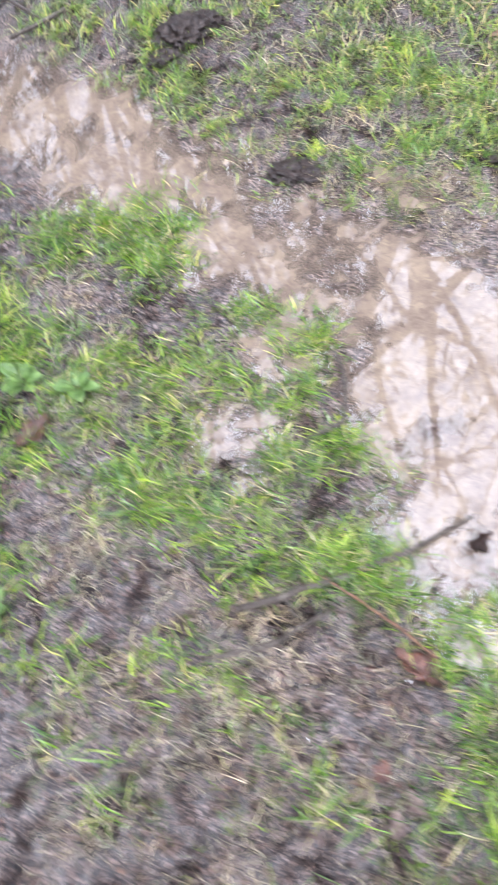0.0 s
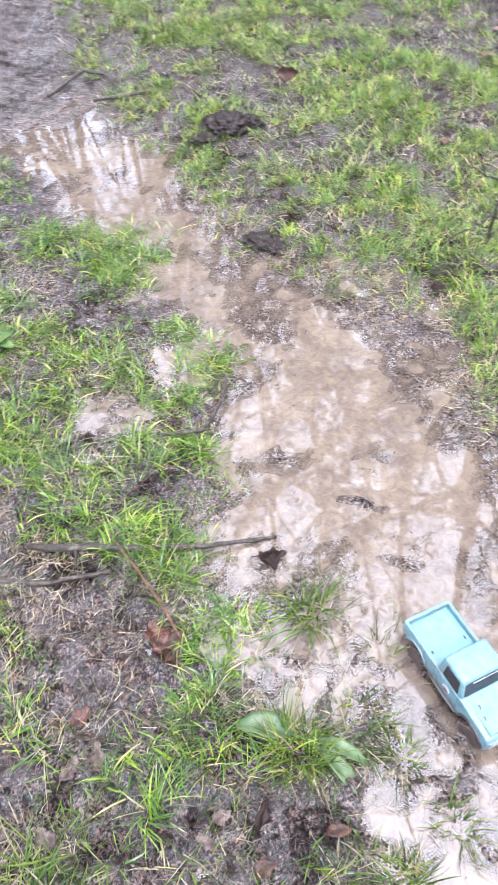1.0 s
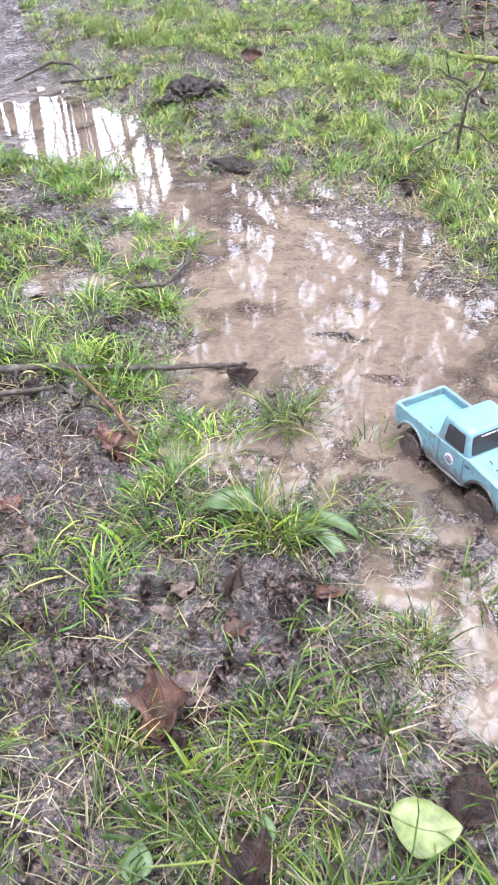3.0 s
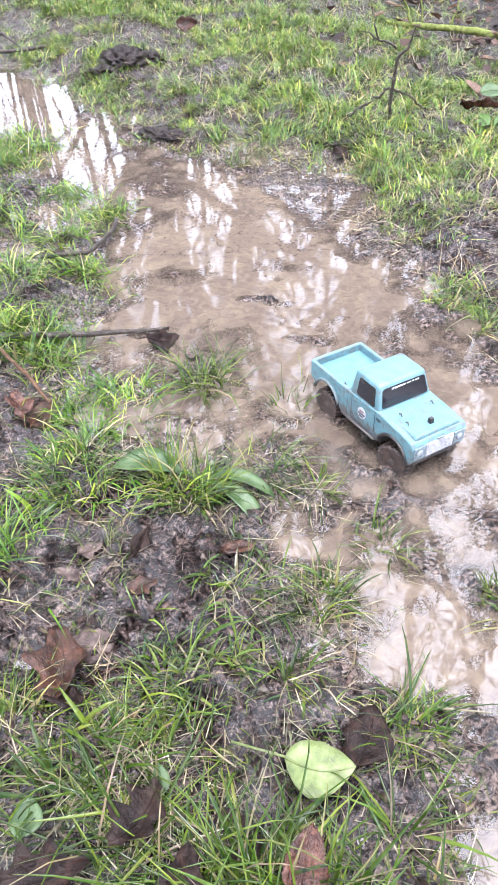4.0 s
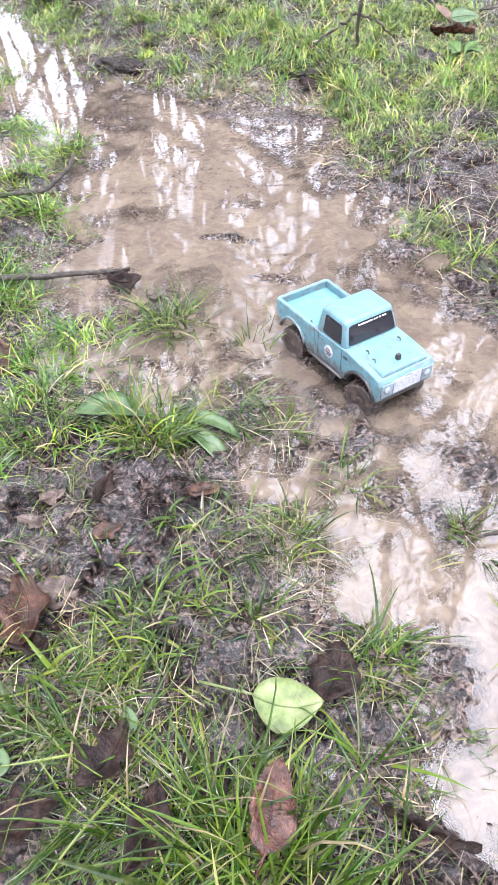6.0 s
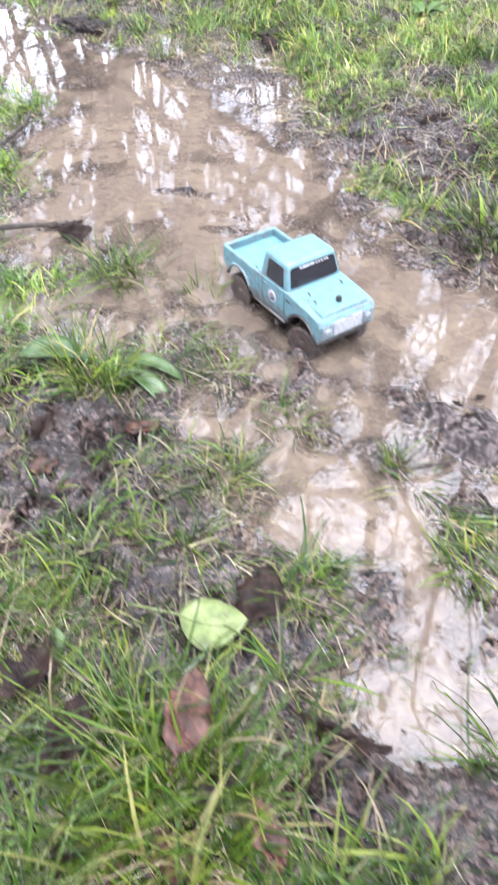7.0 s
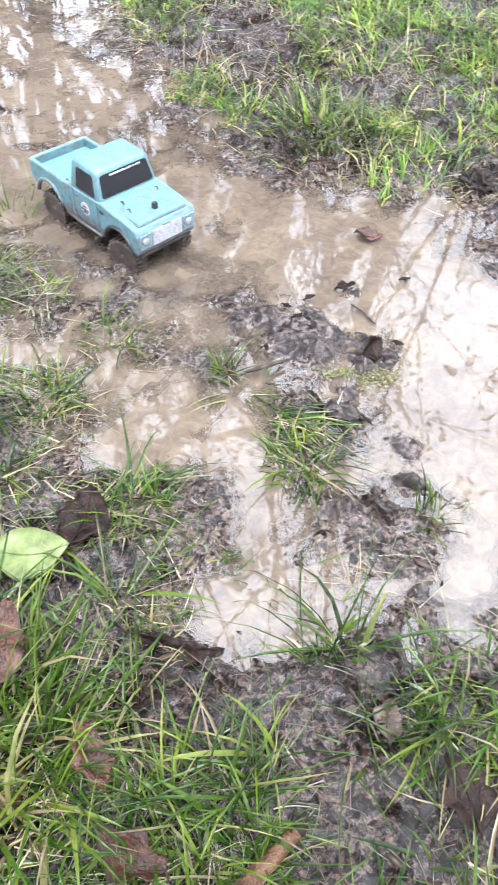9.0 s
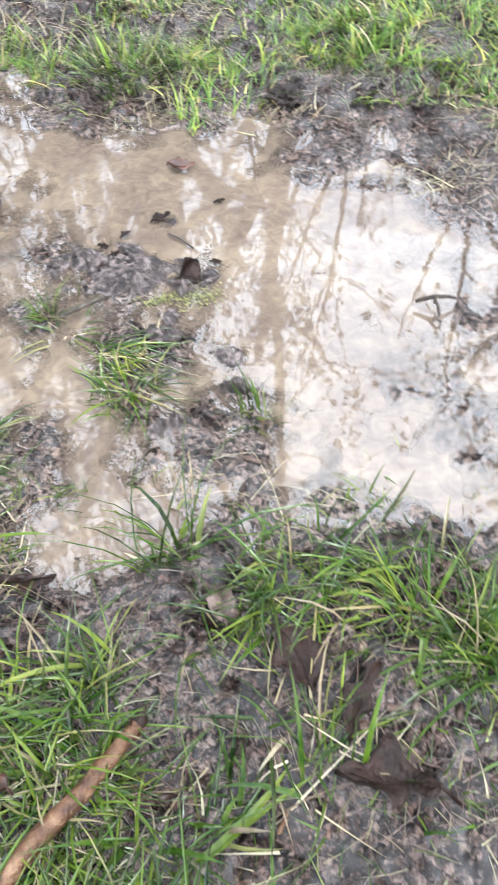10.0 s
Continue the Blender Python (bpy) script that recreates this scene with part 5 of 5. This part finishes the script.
def toy_truck():
    truck = new("toy_truck")
    W = 0.0435
    # front half of the shell, with the wheel arch cut out of it
    front = [(0.046, 0.0275)] + [(0.1085, 0.0275)] + arch(0.140, 0.0275, 0.0275, 172, 14) + [(0.171, 0.0320), (0.1735, 0.0370), (0.175, 0.060), (0.171, 0.0665), (0.150, 0.0695), (0.108, 0.0725), (0.046, 0.0700)]
    shell = part("body", outline_solid(front, -W, W, 0.0022), PAINT, truck, "powder-blue shell with mud along its lower edges", smooth=False)
    rear = [(-0.040, 0.046), (-0.030, 0.038)] + arch(0.0, 0.0275, 0.0275, 156, 8) + [(0.032, 0.0275), (0.0465, 0.0275), (0.0465, 0.0700), (-0.040, 0.0690)]
    for y0, y1 in ((-W, -W + 0.006), (W - 0.006, W)):
        part("bed_side", outline_solid(rear, y0, y1, 0.0024), PAINT, truck)
    part("bed_floor", frustum((-0.036, 0.047, W - 0.005, 0.052), (-0.036, 0.047, W - 0.005, 0.0585)), BED_PAINT, truck)
    part("tailgate", frustum((-0.041, -0.035, W - 0.004, 0.046), (-0.041, -0.035, W - 0.004, 0.0690), 0.0012), PAINT, truck)
    lo, hi = (0.047, 0.1085, W - 0.0005, 0.068), (0.0505, 0.0975, W - 0.0065, 0.1045)
    part("cab", frustum(lo, hi, 0.0048, 4), PAINT, truck, "worn powder-blue cab with a rounded roof", smooth=True)
    low = [(lo[0], -lo[2], lo[3]), (lo[1], -lo[2], lo[3]), (lo[1], lo[2], lo[3]), (lo[0], lo[2], lo[3])]
    top = [(hi[0], -hi[2], hi[3]), (hi[1], -hi[2], hi[3]), (hi[1], hi[2], hi[3]), (hi[0], hi[2], hi[3])]
    part("windscreen", panel(low[1], low[2], top[2], top[1], (0.06, 0.94, 0.17, 0.84), 0.0006), GLASS_DARK, truck, "smoked windscreen with a white lettered strip")
    part("side_window", panel(low[0], low[1], top[1], top[0], (0.24, 0.86, 0.16, 0.82), 0.0006), GLASS_DARK, truck)
    part("side_window", panel(low[2], low[3], top[3], top[2], (0.14, 0.76, 0.16, 0.82), 0.0006), GLASS_DARK, truck)
    part("rear_window", panel(low[3], low[0], top[0], top[3], (0.14, 0.86, 0.25, 0.8), 0.0006), GLASS_DARK, truck)
    for u in (0.24, 0.30, 0.345, 0.39, 0.45, 0.50, 0.56, 0.61, 0.67, 0.73, 0.78):
        part("decal_bar", panel(low[1], low[2], top[2], top[1], (u, u + (0.045 if u < 0.5 else 0.03), 0.745, 0.795), 0.0012, 0.0004, 0.05), WHITE, truck)
    # bonnet bulge, clips and post
    bonnet = part("bonnet", frustum((0.1085, 0.170, 0.036, 0.0670), (0.110, 0.168, 0.0335, 0.0718), 0.0016), PAINT, truck)
    bonnet.matrix_basis = pose(0, 0, 0, 0, 0, 0)
    for cx, cy in ((0.128, -0.025), (0.128, 0.025), (0.145, -0.029)):
        bm = bmesh.new()
        tube_into(bm, [(cx - 0.003, cy, 0.0755), (cx, cy + 0.001, 0.0765), (cx + 0.004, cy - 0.001, 0.0755)], [0.0008, 0.0011, 0.0008], 6)
        part("body_clip", bm, BLACK, truck)
    part("post", frustum((0.152, 0.158, 0.003, 0.070), (0.1525, 0.1575, 0.0026, 0.079), 0.0006, 2), BLACK, truck, "black body post on the bonnet")
    for cx, cy in ((0.022, -0.030), (0.022, 0.030)):
        bm = bmesh.new()
        tube_into(bm, [(cx - 0.003, cy, 0.0590), (cx, cy, 0.0618), (cx + 0.003, cy, 0.0590)], [0.0008, 0.0011, 0.0008], 6)
        part("body_clip", bm, BLACK, truck)
    # face: grille, lamps, badge
    fa, fb, fc, fd = (0.1752, -W, 0.040), (0.1752, W, 0.040), (0.1752, W, 0.063), (0.1752, -W, 0.063)
    grille = part("grille", panel(fa, fb, fc, fd, (0.25, 0.75, 0.06, 0.90), 0.0010, 0.003, 0.1), SILVER, truck, "silver grille panel with fine ribs")
    for k in range(9):
        z = 0.0425 + k * 0.002
        part("rib", frustum((0.1760, 0.1768, 0.0195, z), (0.1760, 0.1766, 0.0195, z + 0.0009)), SILVER, grille)
    part("badge", panel(fa, fb, fc, fd, (0.44, 0.56, 0.94, 1.03), 0.0014, 0.002, 0.3), SURROUND, truck)
    for cy in (-0.0315, 0.0315):
        bezel = part("headlight", frustum((0.1740, 0.1765, 0.0088, 0.0420), (0.1740, 0.1765, 0.0088, 0.0600), 0.0008, 2), SURROUND, truck, "square blue-grey surround with round lens")
        bezel.location = (0, cy, 0)
        lens = part("lens", lathe([(0.0005, 0.0022), (0.0040, 0.0016), (0.0055, 0.0)], 18), LAMP, bezel, smooth=True)
        lens.matrix_basis = pose(0.1762, 0, 0.051, 0, 0, -90)
    part("bumper", frustum((0.155, 0.1700, W - 0.008, 0.0270), (0.155, 0.1715, W - 0.008, 0.0325), 0.001, 2), BLACK, truck)
    # doors: seams, handles and the round decal
    for s in (-1, 1):
        y = s * (W + 0.0001)
        for x0, x1, z0, z1 in ((0.0545, 0.0553, 0.034, 0.069), (0.1020, 0.1028, 0.037, 0.071), (0.0545, 0.1028, 0.0336, 0.0344)):
            bm = bmesh.new()
            box_into(bm, pose((x0 + x1) / 2, y, (z0 + z1) / 2), x1 - x0, 0.0005, z1 - z0)
            part("door_seam", bm, NAVY, truck)
        bm = bmesh.new()
        box_into(bm, pose(0.062, y + s * 0.0006, 0.064), 0.006, 0.0015, 0.0018)
        part("door_handle", bm, PAINT, truck)
        for k in range(3):
            bm = bmesh.new()
            box_into(bm, pose(0.107 + k * 0.0028, y + s * 0.0004, 0.0625), 0.0017, 0.0008, 0.0034)
            part("side_vent", bm, NAVY, truck)
        disc = part("door_decal", lathe([(0.0082, 0.0), (0.0082, 0.0006)], 28), WHITE, truck, "round white badge with dark and red bars")
        disc.matrix_basis = pose(0.0775, y + (0.0002 if s > 0 else -0.0008), 0.0525)
        for dz, w, m in ((0.003, 0.008, RED), (-0.001, 0.0135, NAVY), (-0.0045, 0.009, NAVY)):
            bm = bmesh.new()
            box_into(bm, pose(0, 0.0008 if s > 0 else -0.0002, dz), w, 0.0006, 0.0022)
            part("decal_bar", bm, m, disc)
    # raised sills, and flares round the arches
    for s in (-1, 1):
        bm = bmesh.new()
        tube_into(bm, [(0.036, s * (W + 0.0006), 0.0290), (0.070, s * (W + 0.0010), 0.0288), (0.106, s * (W + 0.0006), 0.0290)], [0.0017, 0.0019, 0.0017], 8)
        part("sill", bm, PAINT, truck, smooth=True)
    for cx in (0.0, 0.140):
        for s in (-1, 1):
            bm = bmesh.new()
            pts = arch(cx, 0.0275, 0.0280, 168, 12, 14)
            tube_into(bm, [(px, s * (W + 0.0006), pz) for px, pz in pts], [0.0024] * len(pts), 6)
            part("fender_flare", bm, BLACK if cx else PAINT, truck, "mud-stained wheel arch flare", smooth=True)
            lip = bmesh.new()
            inner = arch(cx, 0.0275, 0.0266, 170, 10, 14)
            tube_into(lip, [(px, s * (W - 0.0002), pz) for px, pz in inner], [0.0014] * len(inner), 6)
            part("arch_lip", lip, BLACK, truck, smooth=True)
    # running gear
    well = arch(0.140, 0.0275, 0.0273, 172, 8, 12)
    part("wheel_well", outline_solid(well + [(0.140 + (px - 0.140) * 0.9, 0.0275 + (pz - 0.0275) * 0.9) for px, pz in well[::-1]], 0.0015 - W, W - 0.0015), BLACK, truck)
    part("chassis", frustum((-0.020, 0.160, 0.020, 0.026), (-0.020, 0.160, 0.022, 0.044), 0.002, 2), BLACK, truck)
    part("inner_floor", frustum((-0.034, 0.168, 0.030, 0.0445), (-0.034, 0.168, 0.030, 0.0485)), BLACK, truck)
    for cx in (0.0, 0.140):
        bm = lathe([(0.0045, -0.036), (0.0045, -0.010), (0.009, -0.006), (0.009, 0.006), (0.0045, 0.010), (0.0045, 0.036)], 14)
        ax = part("axle", bm, BLACK, truck, smooth=True)
        ax.location = (cx, 0, 0.0165)
    lug_r = 0.0228
    for cx, cy, steer in ((0.0, -0.0340, 0), (0.0, 0.0340, 0), (0.140, -0.0340, 10), (0.140, 0.0340, 10)):
        wheel = part("wheel", lathe([(0.0125, -0.0085), (0.019, -0.0098), (0.0215, -0.0088), (0.0222, -0.004), (0.0222, 0.004), (0.0215, 0.0088), (0.019, 0.0098), (0.0125, 0.0085)], 32), TYRE, truck, "knobbly tyre caked in brown mud", smooth=True)
        wheel.matrix_basis = pose(cx, cy, 0.0165, 0, 17 * cx * 100, steer)
        bm = bmesh.new()
        for k in range(24):
            a = 360 * k / 24
            for s in (-1, 1):
                m = pose(0, 0, 0, 0, a + 4 * s, 0) @ pose(0, s * 0.0052, lug_r, 0, 0, 14 * s)
                box_into(bm, m, 0.0028, 0.0082, 0.0026)
        part("tread", bm, TYRE, wheel)
        rim = lathe([(0.003, -0.0088), (0.0045, -0.0085), (0.0055, -0.0060), (0.0110, -0.0065), (0.0130, -0.0090), (0.0132, -0.0060), (0.0132, 0.0060), (0.0130, 0.0090), (0.0110, 0.0065), (0.0055, 0.0060), (0.0045, 0.0085), (0.003, 0.0088)], 20)
        part("rim", rim, RIM, wheel, smooth=True)
    truck.matrix_basis = pose(TRUCK[0], TRUCK[1], TRUCK[2], 0, 0, TRUCK[3]) @ Matrix.Diagonal((1.0, 1.0, 1.0, 1))
    return tagged(truck, "powder-blue toy pickup truck splashed with mud, standing in the puddle", "toy truck")


TRUCK = (0.203, 0.938, -0.003, -56.5)
toy_truck()


IVY = leaf_material("ivy_green", (0.012, 0.030, 0.010), (0.028, 0.060, 0.018), (0.060, 0.10, 0.03), 8.0, 0.4)


# ---- bare winter trees behind the bank, mirrored in the water ----
def bare_tree(x, y, tall, seed, label, girth=0.013, sway=0.16):
    r = random.Random(seed)
    base = new("bare_tree")
    base.location = (x, y, float(height(np.array([x]), np.array([y]))[0]) - 0.05)
    trunk, limbs = bmesh.new(), bmesh.new()

    def grow(bm, p, d, length, rad, depth):
        pts, rads = [p], [rad]
        for k in range(5):
            d = (d + Vector((r.uniform(-1, 1), r.uniform(-1, 1), r.uniform(-0.4, 0.8))) * (sway if depth == 0 else 0.16)).normalized()
            p = p + d * (length / 5)
            pts.append(p)
            rads.append(rad * (1 - 0.11 * (k + 1)))
        tube_into(bm, pts, rads, 8 if depth < 2 else 3)
        if depth >= 4:
            return
        for k in range((7, 4, 3, 2)[depth]):
            i = r.randint(2, 5)
            axis = Vector((r.uniform(-1, 1), r.uniform(-1, 1), r.uniform(0.0, 0.7))).normalized()
            grow(limbs, pts[i], (d * 0.6 + axis).normalized(), length * r.uniform(0.5, 0.75), rads[i] * (0.72 if depth == 0 else 0.62), depth + 1)

    grow(trunk, Vector((0, 0, 0)), Vector((r.uniform(-0.5, 0.5) * sway, r.uniform(-0.5, 0.5) * sway, 1)), tall * 0.55, tall * girth, 0)
    part("trunk", trunk, TREE_BARK, base, smooth=True)
    bushy = np.random.default_rng(seed)
    forks = np.array([v.co[:] for v in limbs.verts if v.co.z > tall * 0.35])
    forks = forks[bushy.integers(0, len(forks), 45)]
    ivy = np.repeat(forks, 16, axis=0) + bushy.normal(0, 0.20, (45 * 16, 3))
    V, Q, T = blades(bushy, ivy, bushy.uniform(0.10, 0.20, len(ivy)), bushy.uniform(0.06, 0.12, len(ivy)), bushy.uniform(-60, 60, len(ivy)), bushy.uniform(-80, 20, len(ivy)), 3, False)
    blade_object("ivy_leaves", V, Q, T, IVY).parent = base
    part("limbs", limbs, TREE_BARK, base, smooth=True)
    return tagged(base, label, "tree", "bare trees round the path")


first = bare_tree(1.15, 9.1, 12.0, 2, "bare grey tree with ivy on spreading branches")
second = bare_tree(-2.5, 9.8, 12.0, 5, "bare tree with straight dark ivy-hung trunk")
third = bare_tree(0.0, 8.1, 12.0, 9, "bare tree with ivy in its forked crown")
bare_tree(2.50, 8.45, 18.0, 14, "tall bare tree with a thick straight trunk", 0.0165, 0.04)
for ob, tx, ty, turn, size in ((first, -1.6, 8.9, 190, 0.9), (third, -0.9, 11.2, 40, 1.1), (second, 4.3, 7.9, 200, 1.1), (first, -5.5, 10.5, 80, 1.1), (third, 3.5, 14.0, 100, 1.2), (first, 8.0, 14.0, 140, 1.2), (second, -8.5, 13.5, 30, 1.1),
                               (second, -4.0, 18.0, 300, 1.2), (first, 9.5, 5.0, 250, 1.0), (third, -9.5, 6.0, 170, 1.0), (second, 7.0, -6.0, 20, 1.1), (third, -6.5, -7.0, 220, 1.1), (first, 0.5, -9.0, 310, 1.1)):
    copy_thing(ob, pose(tx, ty, -0.05, 0, 0, turn) @ Matrix.Diagonal((size, size, size, 1)))


def far_woods():
    """A ring of bare woodland round the clearing: trunks, branches and brambles."""
    r = np.random.default_rng(77)
    n = 420
    a, d = r.uniform(0, 2 * np.pi, n), r.uniform(17, 30, n)
    x, y, tall, rad = d * np.cos(a), d * np.sin(a), r.uniform(8, 14, n), r.uniform(0.07, 0.20, n)
    lean = r.normal(0, 0.05, (n, 2))
    V = np.zeros((n, 8, 3))
    for k in range(4):
        c, s = math.cos(math.pi * k / 2), math.sin(math.pi * k / 2)
        V[:, k] = np.stack([x + rad * c, y + rad * s, np.full(n, -0.4)], -1)
        V[:, k + 4] = np.stack([x + lean[:, 0] * tall + rad * 0.3 * c, y + lean[:, 1] * tall + rad * 0.3 * s, tall], -1)
    quads = [(k, (k + 1) % 4, 4 + (k + 1) % 4, 4 + k) for k in range(4)]
    Q = (np.array(quads)[None] + (np.arange(n) * 8)[:, None, None]).reshape(-1, 4)
    m = 26000
    pick = r.integers(0, n, m)
    z = 10.5 * r.uniform(0, 1, m) ** 1.25
    roots = np.stack([x[pick] + r.normal(0, 0.8, m), y[pick] + r.normal(0, 0.8, m), z], -1)
    BV, BQ, BT = blades(r, roots, r.uniform(0.8, 2.4, m), r.uniform(0.03, 0.09, m), r.uniform(0, 80, m), r.uniform(-10, 70, m), 3, False)
    off = n * 8
    ob = blade_object("far_woods", np.concatenate([V.reshape(-1, 3), BV]), np.concatenate([Q, BQ + off]), BT + off, TREE_BARK)
    return tagged(ob, "bare brown woodland standing round the clearing", "woods", kind="stuff")


far_woods()
